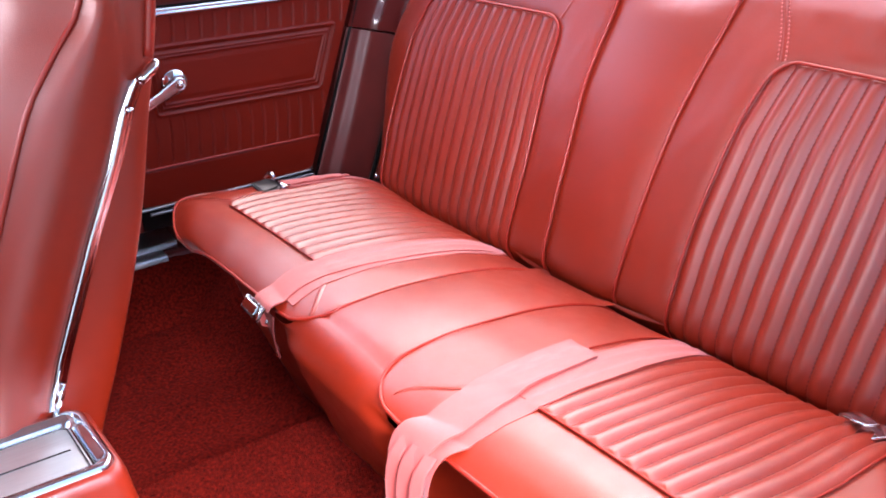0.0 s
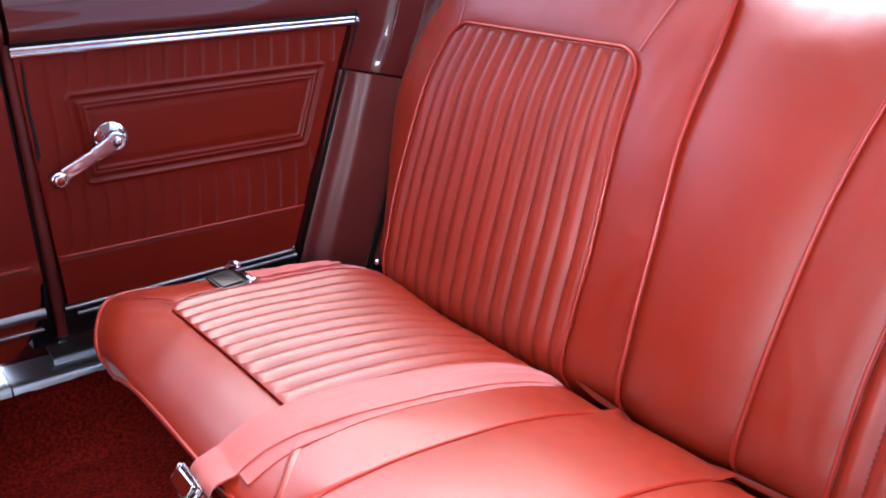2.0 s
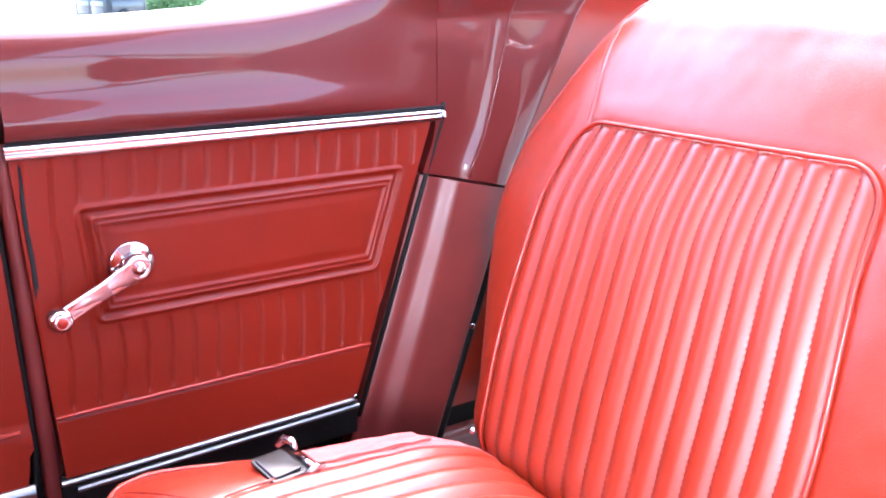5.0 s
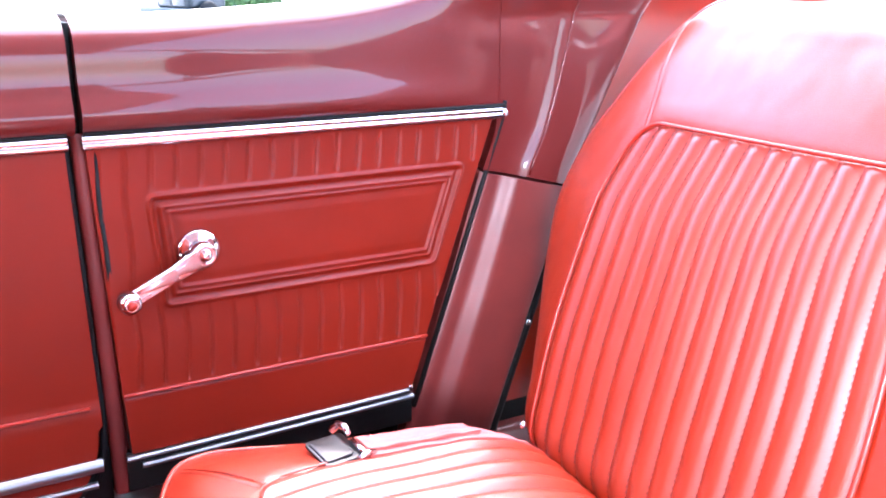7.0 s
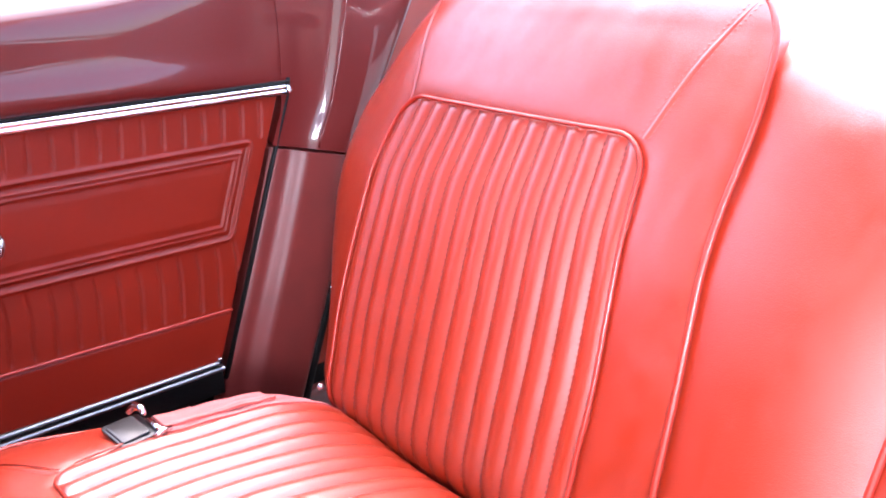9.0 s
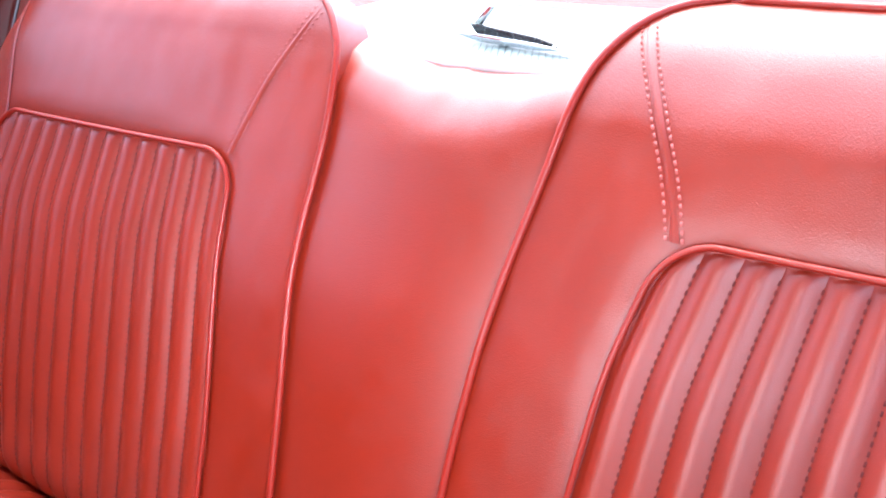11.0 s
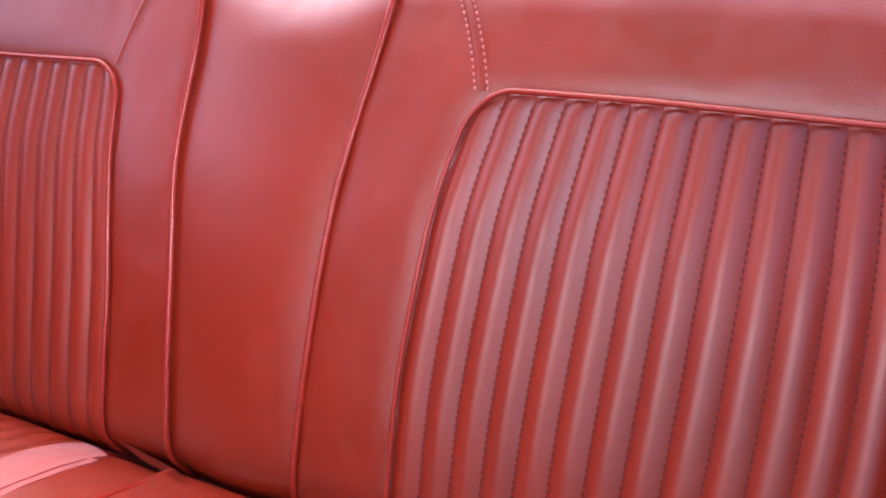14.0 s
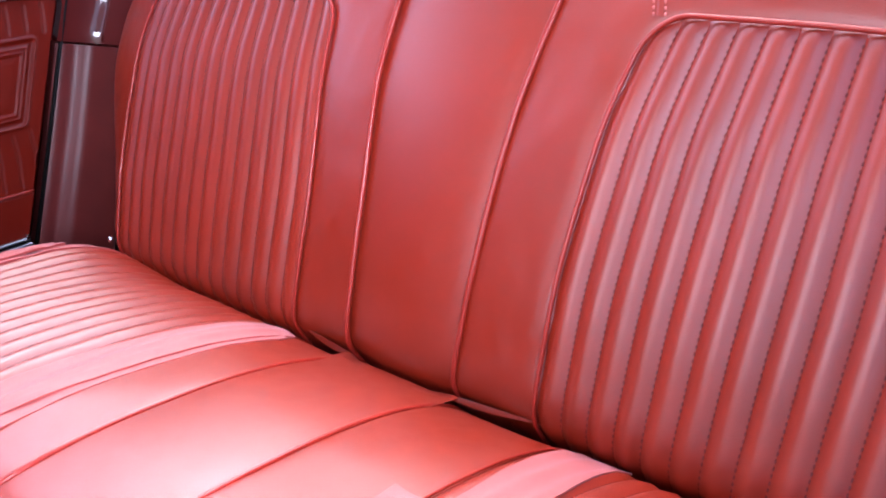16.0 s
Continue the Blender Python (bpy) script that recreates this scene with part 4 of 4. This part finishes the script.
part("top_moulding", strip(-1.45, -0.4085, 0.6185, 0.6185, 0.7960, TRIM), chrome, door, "ribbed chrome moulding")
# black strip drawn as the shaded gap above the door moulding
part("moulding_gap", block((-1.45, 0.794, 0.6262), (-0.4075, 0.801, 0.6298), 0.001), rubber, door)
rows = []
for z in np.linspace(0.20, 0.611, 60):
    end = -0.4115 + 0.010 * (0.62 - z) / 0.3 if z > 0.30 else -0.4065 - 0.05 * ((0.30 - z) / 0.10) ** 2.2
    rows.append([(x, 0.7975 - (0.003 * smooth01((0.329 - z) / 0.006) if z < 0.329 else 0) - 0.0006 * noise.noise((x * 18, z * 18, 4)), z) for x in np.linspace(-1.45, end, 50)])
part("card_face", sheet(rows, (0, 0.014, 0)), card_vinyl, door)
part("bead", tube([(-1.45, 0.7945, 0.328), (-0.9, 0.7945, 0.328), (-0.412, 0.7945, 0.328)], 0.0022, 6), piping_vinyl, door)
part("lower_moulding", strip(-1.45, -0.405, 0.2560, 0.2580, 0.7935, [(-0.0075, 0), (-0.006, 0.004), (0, 0.006), (0.006, 0.004), (0.0075, 0)]), strip_steel, door, "chrome strip along the lower door")
part("lower_moulding", strip(-1.45, -0.412, 0.2330, 0.2350, 0.7940, [(-0.003, 0), (-0.002, 0.004), (0.002, 0.004), (0.003, 0)]), strip_steel, door, "chrome strip along the lower door")
part("door_shell", block((-1.45, 0.813, 0.215), (-0.425, 0.97, 0.72), 0.03), paint, door)

# ---- sill plates ----
plate = thing("sill_plate", "bright steel door sill scuff plate with screws", "sill plate", (-0.8, 0.9, 0.13))
part("tread", sheet([[(x, y, z) for y, z in ((0.852, 0.112), (0.8525, 0.128), (0.856, 0.1325), (0.870, 0.134), (0.905, 0.134), (0.93, 0.133), (0.935, 0.129))] for x in np.linspace(-1.4, -0.458, 12)], (0, 0, -0.002)), lid_metal, plate)
part("end_plate", sheet([[(x, y, z) for y, z in ((0.852, 0.108), (0.8525, 0.125), (0.856, 0.1300), (0.870, 0.1315), (0.905, 0.1325), (0.93, 0.132))] for x in np.linspace(-0.4555, -0.322, 8)], (0, 0, -0.002)), bright_plate, plate, "bright polished end section")
part("end_lip", block((-0.462, 0.856, 0.130), (-0.457, 0.934, 0.1368), 0.001), steel, plate)
for x, y in ((-0.478, 0.893), (-0.80, 0.893)):
    part("screw", turned([(0.001, 0), (0.0055, 0), (0.005, 0.002), (0.0025, 0.003), (0.001, 0.0022)], pose(x, y, 0.1345), 14), chrome, plate)
cover = thing("sill_end_cover", "tarnished chrome sill end cover with cross-head screw", "sill plate", (-0.34, 0.9, 0.13))
part("cover", sheet([[(x, y, z) for y, z in ((0.886, 0.134), (0.888, 0.140), (0.893, 0.1435), (0.91, 0.147), (0.945, 0.154), (0.95, 0.150))] for x in (-0.3865, -0.384, -0.35, -0.31, -0.290, -0.2875)], (0, 0, -0.004)), steel, cover)
part("screw", turned([(0.001, 0), (0.007, 0), (0.0065, 0.0025), (0.003, 0.0035), (0.001, 0.0025)], pose(-0.362, 0.918, 0.1515, -8, 0, 0), 16), chrome, cover)

# ---- floor, tunnel, carpet ----
floor = tagged(new("floor"), "deep red loop pile carpet over the floor and tunnel", "carpet", kind="structure")
rows = []
for x in np.linspace(-1.75, 0.05, 150):
    row = []
    for y in np.linspace(-0.862, 0.862, 190):
        hump = 0.125 * (1 - smooth01((abs(y - 0.005) - 0.158) / 0.055)) + 0.008 * math.cos(min(abs(y) / 0.14, 1) * math.pi / 2)
        kick = 0.12 * smooth01((abs(y) - 0.80) / 0.055)
        rear = 0.10 * smooth01((x + 0.36) / 0.2) * (1 - smooth01((0.15 - abs(y)) / 0.1))
        row.append((x, y, max(hump, kick, rear) + 0.004 * noise.noise((x * 9, y * 9, 0)) + 0.0022 * noise.noise((x * 120, y * 120, 1))))
    rows.append(row)
part("carpet", sheet(rows), carpet, floor)
rng = random.Random(4)
tufts = []
for _ in range(34000):
    x, y = rng.uniform(-0.80, -0.30), rng.uniform(-0.20, 0.19)
    hump = 0.125 * (1 - smooth01((abs(y - 0.005) - 0.158) / 0.055)) + 0.008 * math.cos(min(abs(y) / 0.14, 1) * math.pi / 2)
    z = hump + 0.004 * noise.noise((x * 9, y * 9, 0)) - 0.001
    a, r, hgt = rng.uniform(0, math.tau), rng.uniform(0.0011, 0.0020), rng.uniform(0.003, 0.0065)
    lean = (rng.uniform(-0.002, 0.002), rng.uniform(-0.002, 0.002))
    tufts.append(([(x + r * math.cos(a + k * 2.094), y + r * math.sin(a + k * 2.094), z) for k in range(3)] + [(x + lean[0], y + lean[1], z + hgt)], [(0, 1, 3), (1, 2, 3), (2, 0, 3)]))
pile = part("carpet_pile", merged(tufts), carpet)
tagged(pile, "tufted deep red carpet pile on the tunnel", "carpet", kind="stuff")
under = tagged(new("underfloor"), "painted steel floor pan", "floor", kind="structure")
part("pan", block((-1.8, -0.95, -0.14), (1.7, 0.95, -0.02), 0.01), paint_worn, under)

# ---- shelf behind the seat ----
shelf = thing("rear_shelf", "red textured rear parcel shelf behind the backrest", "parcel shelf", (0.5, 0, 0.69), kind="structure")
part("board", sheet([[(x, y, 0.701 + 0.030 * smooth01((x - 0.45) / 0.35)) for y in np.linspace(-1, 1, 20) * (0.61 + 0.05 * smooth01((x - 0.30) / 0.14))] for x in np.linspace(0.222, 0.84, 24)], (0, 0, -0.012)), tray_felt, shelf)
part("bulkhead", block((0.272, -0.60, 0.0), (0.285, 0.60, 0.69), 0.003), tray_felt, shelf)
grille = thing("speaker_grille", "pale green perforated speaker grille with white rim", "speaker grille", (0.34, 0, 0.705))
part("rim", tube([Vector((0.350 + x, y, 0.7120)) for x, y in rounded_rect(0.255, 0.52, 0.012)], 0.006, 8, True), white_rim, grille, "off-white rim")
part("face", prism(rounded_rect(0.25, 0.515, 0.012), pose(0.350, 0, 0.705), 0.008, 0.0015), grille_metal, grille)
dots = []
for i in range(34):
    for j in range(78):
        x, y = 0.252 + 0.0063 * i, -0.247 + 0.0064 * j + (0.0032 if i % 2 else 0)
        dots.append(([(x + 0.0013 * math.cos(k * math.tau / 6), y + 0.0013 * math.sin(k * math.tau / 6), 0.7133) for k in range(6)], [(0, 1, 2, 3, 4, 5)]))
holes = part("perforation", merged(dots), black_trim, grille)
holes["kind"] = "stuff"
badge = thing("grille_badge", "slender chrome and black badge standing on the grille", "badge", (0.286, 0.015, 0.714))
bm_axis = pose(0.286, 0.015, 0.7150, 90, 0, 78.4)
part("bar", prism([(0.070, 0.005), (0.035, 0.0), (-0.03, 0.0), (-0.070, 0.003), (-0.03, 0.006), (0.04, 0.007)], bm_axis @ pose(0, 0, -0.005), 0.010, 0.0012), chrome, badge)
part("inlay", prism([(0.046, 0.015), (0.038, 0.0065), (-0.03, 0.0055), (-0.052, 0.0065), (-0.03, 0.0105)], bm_axis @ pose(0, 0, -0.003), 0.0088, 0.0006), black_trim, badge, "black enamel inlay")
part("fin", prism([(0.044, 0.013), (0.036, 0.013), (0.018, 0.031), (0.024, 0.032)], bm_axis @ pose(0, 0, -0.002), 0.005, 0.001), chrome, badge)
part("foot", prism([(0.012, 0.001), (0.004, 0.001), (0.004, -0.002), (0.012, -0.002)], bm_axis @ pose(0, 0, -0.003), 0.006, 0), chrome, badge)

# ---- rear window, deck and roof ----
side_x = curve([0.738, 0.757, 0.776, 0.792, 0.805, 0.86, 0.90, 0.965], [0.80, 0.71, 0.62, 0.54, 0.47, 0.30, 0.235, 0.12])
side_line = [(0.80, 0.636, 0.738), (0.71, 0.634, 0.757), (0.62, 0.628, 0.776), (0.54, 0.62, 0.792), (0.47, 0.615, 0.805), (0.38, 0.612, 0.832), (0.30, 0.61, 0.865), (0.23, 0.605, 0.905), (0.16, 0.60, 0.95), (0.10, 0.595, 0.982), (0.05, 0.59, 1.01), (-0.10, 0.586, 1.040)]
back_window = thing("window_1", "raked rear window with chrome edge moulding and black seal", "car window", (0.6, 0, 0.74), kind="structure")
for sign in (1, -1):
    part("side_moulding", sheet([[(x + o[0], sign * (y - o[1]), z + o[2]) for o in ((0, 0, 0), (-0.004, 0.006, 0.004), (-0.002, 0.014, 0.006), (0.004, 0.020, 0.002))] for x, y, z in side_line]), chrome, back_window, "chrome edge moulding")
    part("side_seal", tube([(x + 0.012, sign * (y - 0.030), z + 0.002) for x, y, z in side_line], 0.010), rubber, back_window)
part("lower_frame", tube([(0.802, y, 0.742) for y in np.linspace(-0.63, 0.63, 20)], 0.013), paint, back_window, "maroon lower window frame")
part("lower_moulding", tube([(0.822, y, 0.757) for y in np.linspace(-0.62, 0.62, 20)], 0.006), chrome, back_window, "chrome moulding")
pane = part("glass", sheet([[(x + 0.01, y * 0.98 * u, z + 0.030 * (1 - u * u)) for u in np.linspace(-1, 1, 15)] for x, y, z in side_line]), window_glass, back_window)
pane.visible_shadow = False
deck = thing("rear_deck", "glossy maroon painted rear deck outside the window", "car body", (1.2, 0, 0.7), kind="structure")
part("deck_lid", sheet([[(x, y, z + 0.012 * (1 - (y / 0.8) ** 2)) for y in np.linspace(-0.80, 0.80, 26)] for x, z in ((0.812, 0.735), (0.83, 0.752), (0.86, 0.760), (0.95, 0.770), (1.10, 0.776), (1.5, 0.780), (1.9, 0.775), (1.95, 0.72))]), paint, deck)
part("tail", block((1.0, -0.90, 0.50), (2.0, 0.90, 0.70), 0.04, 3), paint, deck)

# never in view: added to shape bounce and reflections, rear edge set for them
roof = thing("ceiling", "unseen roof with pale lining, added to bounce light onto the seats", "ceiling", (-0.4, 0, 1.0), kind="structure")
roof_z = curve([-1.20, -0.90, -0.50, -0.20, -0.05, 0.05], [1.055, 1.10, 1.115, 1.095, 1.07, 1.035])
roof_rows = [[(x, 0.60 * u, roof_z(x) - 0.055 * abs(u) ** 3 * smooth01((0.50 - x) / 0.3) - 0.02 * u * u) for u in np.linspace(-1, 1, 25)] for x in np.linspace(-1.20, -0.10, 30)]
part("headlining", sheet(roof_rows, (0, 0, 0.012)), headlining, roof)
part("roof_skin", sheet([[(x, y * 1.03, z + 0.03) for x, y, z in r] for r in roof_rows], (0, 0, 0.004)), paint, roof)
for sign in (1, -1):
    part("side_rail", tube([(x, sign * 0.612, roof_z(x) - 0.055 * smooth01((0.50 - x) / 0.3) - 0.012) for x in np.linspace(-1.20, -0.10, 20)], 0.022), paint, roof)
    part("screen_pillar", tube([(-1.20, sign * 0.605, 0.99), (-1.45, sign * 0.66, 0.86), (-1.72, sign * 0.72, 0.70)], 0.030), paint, roof)
    part("upper_sail", sheet([[(x, sign * (0.822 - max(0.0, z - 0.74) * 0.34 - 0.16 * smooth01((x - 0.30) / 0.5) - 0.6 * max(0.0, z - 0.84)), z) for x in np.linspace(pil_l(min(z, 0.96)), side_x(z), 12)] for z in np.linspace(0.805 if sign > 0 else 0.70, 0.985, 16)], (0, sign * 0.02, 0)), vinyl, roof)
part("screen_header", tube([(-1.20, y, 1.05 - 0.06 * (y / 0.6) ** 2) for y in np.linspace(-0.605, 0.605, 14)], 0.024), paint, roof)

near = thing("wall_near", "maroon painted body side with red trim", "car body", (0.2, -0.9, 0), kind="structure")
part("quarter", block((-0.39, -0.97, 0.05), (0.83, -0.82, 0.735), 0.02), card_vinyl, near)
part("rocker", block((-1.6, -0.97, -0.12), (-0.39, -0.862, 0.128), 0.012), paint_worn, near)
cowl = thing("wall_front", "dark dashboard bulkhead closing the front", "bulkhead", (-1.7, 0, 0), kind="structure")
part("panel", block((-1.78, -0.95, -0.02), (-1.70, 0.95, 0.70), 0.02), paint_worn, cowl)
part("dashboard", block((-1.72, -0.80, 0.42), (-1.32, 0.80, 0.755), 0.05, 3), card_vinyl, cowl)

# ---- front seat ----
seat = thing("front_bucket_seat", "red vinyl front bucket seat with chrome side moulding", "car seat", (-0.75, 0.33, 0.0))
rear_x = curve([0.20, 0.311, 0.369, 0.524, 0.644, 0.722, 0.78, 0.84, 0.875, 0.89], [-0.705, -0.668, -0.646, -0.597, -0.571, -0.5535, -0.546, -0.560, -0.60, -0.655])
front_x = curve([0.20, 0.40, 0.558, 0.664, 0.763, 0.84, 0.875, 0.89], [-0.90, -0.855, -0.795, -0.755, -0.700, -0.690, -0.685, -0.68])
mid_x = curve([0.20, 0.369, 0.523, 0.648, 0.72, 0.80, 0.87, 0.89], [-0.770, -0.722, -0.660, -0.606, -0.590, -0.60, -0.63, -0.67])
SEAT_Y0, SEAT_Y1 = 0.062, 0.600
seam_at = curve([0.2, 0.60, 0.66, 0.714, 0.763, 0.85, 0.89], [0.66, 0.65, 0.63, 0.55, 0.36, 0.30, 0.30])


def seat_ring(z, bulge=1.0):
    """The outline of the seat back at a height, from the rear middle round the near side to the front middle."""
    a, b, m = rear_x(z), front_x(z), mid_x(z)
    c = (SEAT_Y0 + SEAT_Y1) / 2
    tuck = 0.02 * smooth01((z - 0.78) / 0.11)
    side = SEAT_Y0 + tuck + 0.03 * smooth01((0.30 - z) / 0.1)
    pts = [(a - 0.004, c), (a - 0.002, c - 0.12), (a + 0.0, side + 0.045), (a - 0.004, side + 0.016), (a - 0.018, side + 0.003), (m, side), (m + (b - m) * seam_at(z) * 0.3, side - 0.010), (m + (b - m) * seam_at(z) * 0.66, side - 0.013), (m + (b - m) * seam_at(z), side + 0.004), (b + 0.012, side + 0.035), (b, side + 0.075), (b + 0.02, side + 0.13), (b + 0.03, c)]
    return pts


def seat_skin(lo, hi, z0=0.20, z1=0.89, steps=50):
    rows = []
    for j in range(steps + 1):
        z = z0 + (z1 - z0) * math.sin(math.pi / 2 * j / steps)
        ring = seat_ring(z)
        fine = []
        for i in range(lo, hi):
            p0, p1, p2, p3 = ring[max(i - 1, 0)], ring[i], ring[i + 1], ring[min(i + 2, len(ring) - 1)]
            for k in range(6 + (1 if i == hi - 1 else 0)):
                t = k / 6
                fine.append(Vector([0.5 * (2 * p1[q] + (p2[q] - p0[q]) * t + (2 * p0[q] - 5 * p1[q] + 4 * p2[q] - p3[q]) * t * t + (3 * p1[q] - p0[q] - 3 * p2[q] + p3[q]) * t**3) for q in (0, 1)] + [z]))
        rows.append(fine)
    return rows


def flipped(rows):
    c = SEAT_Y0 + SEAT_Y1
    return [[Vector((p[0], c - p[1], p[2])) for p in r] for r in rows]


for flip in (False, True):
    turn = flipped if flip else (lambda r: r)
    part("back_panel", sheet(turn(seat_skin(0, 5))), vinyl, seat)
    part("side_bolster", sheet(turn(seat_skin(5, 8))), vinyl, seat)
    part("front_face", sheet(turn(seat_skin(8, 12))), vinyl, seat)
    zs = np.linspace(0.22, 0.88, 40)
    part("side_piping", tube(turn([[Vector((seat_ring(z)[8][0], seat_ring(z)[8][1] - 0.001, z)) for z in zs]])[0], 0.0030), piping_vinyl, seat)
    part("back_piping", tube(turn([[Vector((seat_ring(z)[4][0] + 0.002, seat_ring(z)[4][1] - 0.002, z)) for z in np.linspace(0.70, 0.885, 20)]])[0], 0.0045), piping_vinyl, seat)
    zz = [0.345, 0.365, 0.40, 0.523, 0.60, 0.648, 0.672, 0.684]
    xs = [mid_x(z) for z in zz[:-2]] + [-0.5935, -0.586]
    rows = [[Vector((x + o, SEAT_Y0 + 0.001 - d, z + o * 0.4)) for o, d in ((-0.011, 0.0), (-0.0095, 0.006), (-0.006, 0.009), (-0.002, 0.0095), (0.001, 0.0075), (0.003, 0.0030), (0.007, 0.0032), (0.011, 0.0026), (0.013, 0.0))] for x, z in zip(xs, zz)]
    mould = part("side_moulding", sheet(turn(rows)), chrome, seat, "slim chrome side moulding")
    part("hook", tube(turn([[Vector(p) for p in ((-0.590, 0.054, 0.678), (-0.584, 0.053, 0.682), (-0.577, 0.054, 0.687), (-0.571, 0.056, 0.692), (-0.567, 0.058, 0.696))]])[0], [0.005, 0.0055, 0.006, 0.0062, 0.003]), chrome, mould, "chrome latch end")
    part("pin", tube(turn([[Vector(p) for p in ((-0.608, 0.053, 0.654), (-0.604, 0.050, 0.652), (-0.602, 0.049, 0.651))]])[0], 0.0035, 6), chrome, mould)
    part("moulding_tip", tube(turn([[Vector(p) for p in ((-0.733, 0.055, 0.335), (-0.727, 0.054, 0.350), (-0.718, 0.054, 0.372))]])[0], [0.003, 0.0045, 0.005]), chrome, mould)
part("seat_base", block((-1.32, SEAT_Y0 + 0.01, 0.06), (-0.76, SEAT_Y1, 0.28), 0.05, 4), vinyl, seat)

# ---- centre console ----
console = thing("centre_console", "red console end with chrome bezel and ashtray lid", "console", (-0.85, 0, 0.0))


def con_ring(w, end, z, r=0.02, front=-1.25):
    pts = [(front, w)]
    pts += [(end - r + r * math.sin(a), w - r + r * math.cos(a)) for a in np.linspace(0, math.pi / 2, 8)]
    pts += [(end - r + r * math.cos(a), -w + r - r * math.sin(a)) for a in np.linspace(0, math.pi / 2, 8)]
    pts += [(front, -w)]
    return [Vector((x, y - 0.004, z)) for x, y in pts]


levels = [(0.112, -0.640, 0.06), (0.100, -0.655, 0.12), (0.086, -0.675, 0.20), (0.076, -0.690, 0.28), (0.072, -0.696, 0.318), (0.069, -0.699, 0.328), (0.064, -0.704, 0.332), (0.060, -0.708, 0.330)]
part("body", sheet([con_ring(w, e, z) for w, e, z in levels]), vinyl, console)
part("bezel", sheet([con_ring(0.0635, -0.7045, 0.3315, 0.018), con_ring(0.062, -0.706, 0.3365, 0.018), con_ring(0.059, -0.709, 0.3385, 0.016), con_ring(0.054, -0.714, 0.3375, 0.014), con_ring(0.049, -0.720, 0.329, 0.012), con_ring(0.047, -0.722, 0.3265, 0.011)]), chrome, console, "chrome bezel")
part("lid", prism(rounded_rect(0.50, 0.092, 0.008), pose(-0.974, -0.004, 0.3235), 0.004, 0.001), lid_metal, console, "brushed steel lid")
part("lid_groove", block((-1.20, -0.006, 0.3272), (-0.735, -0.004, 0.3282), 0), black_trim, console)
part("lid_edge", tube([Vector((-0.974 + x, -0.004 + y, 0.3278)) for x, y in rounded_rect(0.494, 0.088, 0.008)], 0.0009, 6, True), black_trim, console)

# ---- outside ----
ground = tagged(new("ground"), "sunlit pale concrete forecourt", "ground", kind="structure")
part("slab", sheet([[(x, y, -0.32 - 0.030 * min(max(0.0, y - 4), 60)) for y in (-400, -40, -8, 0, 4, 20, 40, 64, 400)] for x in (-400, -40, -8, 0, 8, 40, 400)]), concrete, ground)
hedge = thing("hedge", "trimmed green hedge beyond the forecourt", "hedge", (15, 42, -1.4), kind="stuff")
rng = random.Random(9)
bits = []
for _ in range(9000):
    x, y, z = rng.uniform(11.8, 15.6), 41.0 + rng.uniform(0, 1.4), -1.45 + 2.4 * rng.random() ** 0.8
    c, n1, n2 = Vector((x, y + 0.2 * noise.noise((x, z * 2, 0)), z)), Vector((rng.gauss(0, 1), rng.gauss(0, 1), rng.gauss(0, 1))).normalized(), Vector((rng.gauss(0, 1), rng.gauss(0, 1), rng.gauss(0, 1))).normalized()
    s = rng.uniform(0.05, 0.12)
    bits.append(([c - n1 * s, c + n2 * s * 0.5, c + n1 * s, c - n2 * s * 0.5], [(0, 1, 2, 3)]))
part("foliage", merged(bits), leaves, hedge)
part("stems", block((11.9, 41.4, -1.46), (15.5, 42.0, 0.6), 0.2), leaves, hedge)


def parked_suv(at, turn):
    car = thing("parked_car", "dark boxy off-road car with spare wheel, parked outside", "car", at)
    m = pose(*at, 0, 0, turn)

    def laid(bm):
        bmesh.ops.transform(bm, matrix=m, verts=bm.verts[:])
        return bm
    part("body", laid(block((-2.1, -0.88, 0.45), (2.1, 0.88, 1.05), 0.10, 3)), suv_paint, car)
    part("cabin", laid(block((-2.0, -0.80, 1.04), (0.7, 0.80, 1.75), 0.12, 3)), suv_paint, car)
    for y in (-0.806, 0.786):
        for x in (-1.7, -0.55):
            part("window", laid(block((x, y, 1.15), (x + 0.95, y + 0.02, 1.60), 0.004)), glass_dark, car)
    part("rear_window", laid(block((-2.012, -0.62, 1.15), (-1.99, 0.62, 1.60), 0.004)), glass_dark, car)
    for y in (-0.72, 0.66):
        part("tail_lamp", laid(block((-2.13, y, 0.75), (-2.09, y + 0.10, 0.95), 0.01)), lamp_red, car)
    for x in (-1.35, 1.35):
        for y in (-0.80, 0.80):
            w = part("wheel", turned([(0.001, -0.12), (0.30, -0.12), (0.37, -0.09), (0.38, 0), (0.37, 0.09), (0.30, 0.12), (0.001, 0.12)], m @ pose(x, y, 0.38, 90, 0, 0), 24), rubber, car)
            part("rim", turned([(0.001, -0.125), (0.18, -0.125), (0.20, -0.10), (0.20, 0.10), (0.18, 0.125), (0.001, 0.125)], m @ pose(x, y, 0.38, 90, 0, 0), 20), steel, w)
    part("spare_wheel", turned([(0.001, -0.12), (0.30, -0.12), (0.37, -0.09), (0.38, 0), (0.37, 0.09), (0.30, 0.12), (0.001, 0.12)], m @ pose(-2.22, 0.05, 0.95, 0, 90, 0), 24), rubber, car)
    part("bumper", laid(block((-2.22, -0.85, 0.45), (-2.08, 0.85, 0.62), 0.03)), rubber, car)
    return car


parked_suv((10.2, 38.2, -1.35), 101)
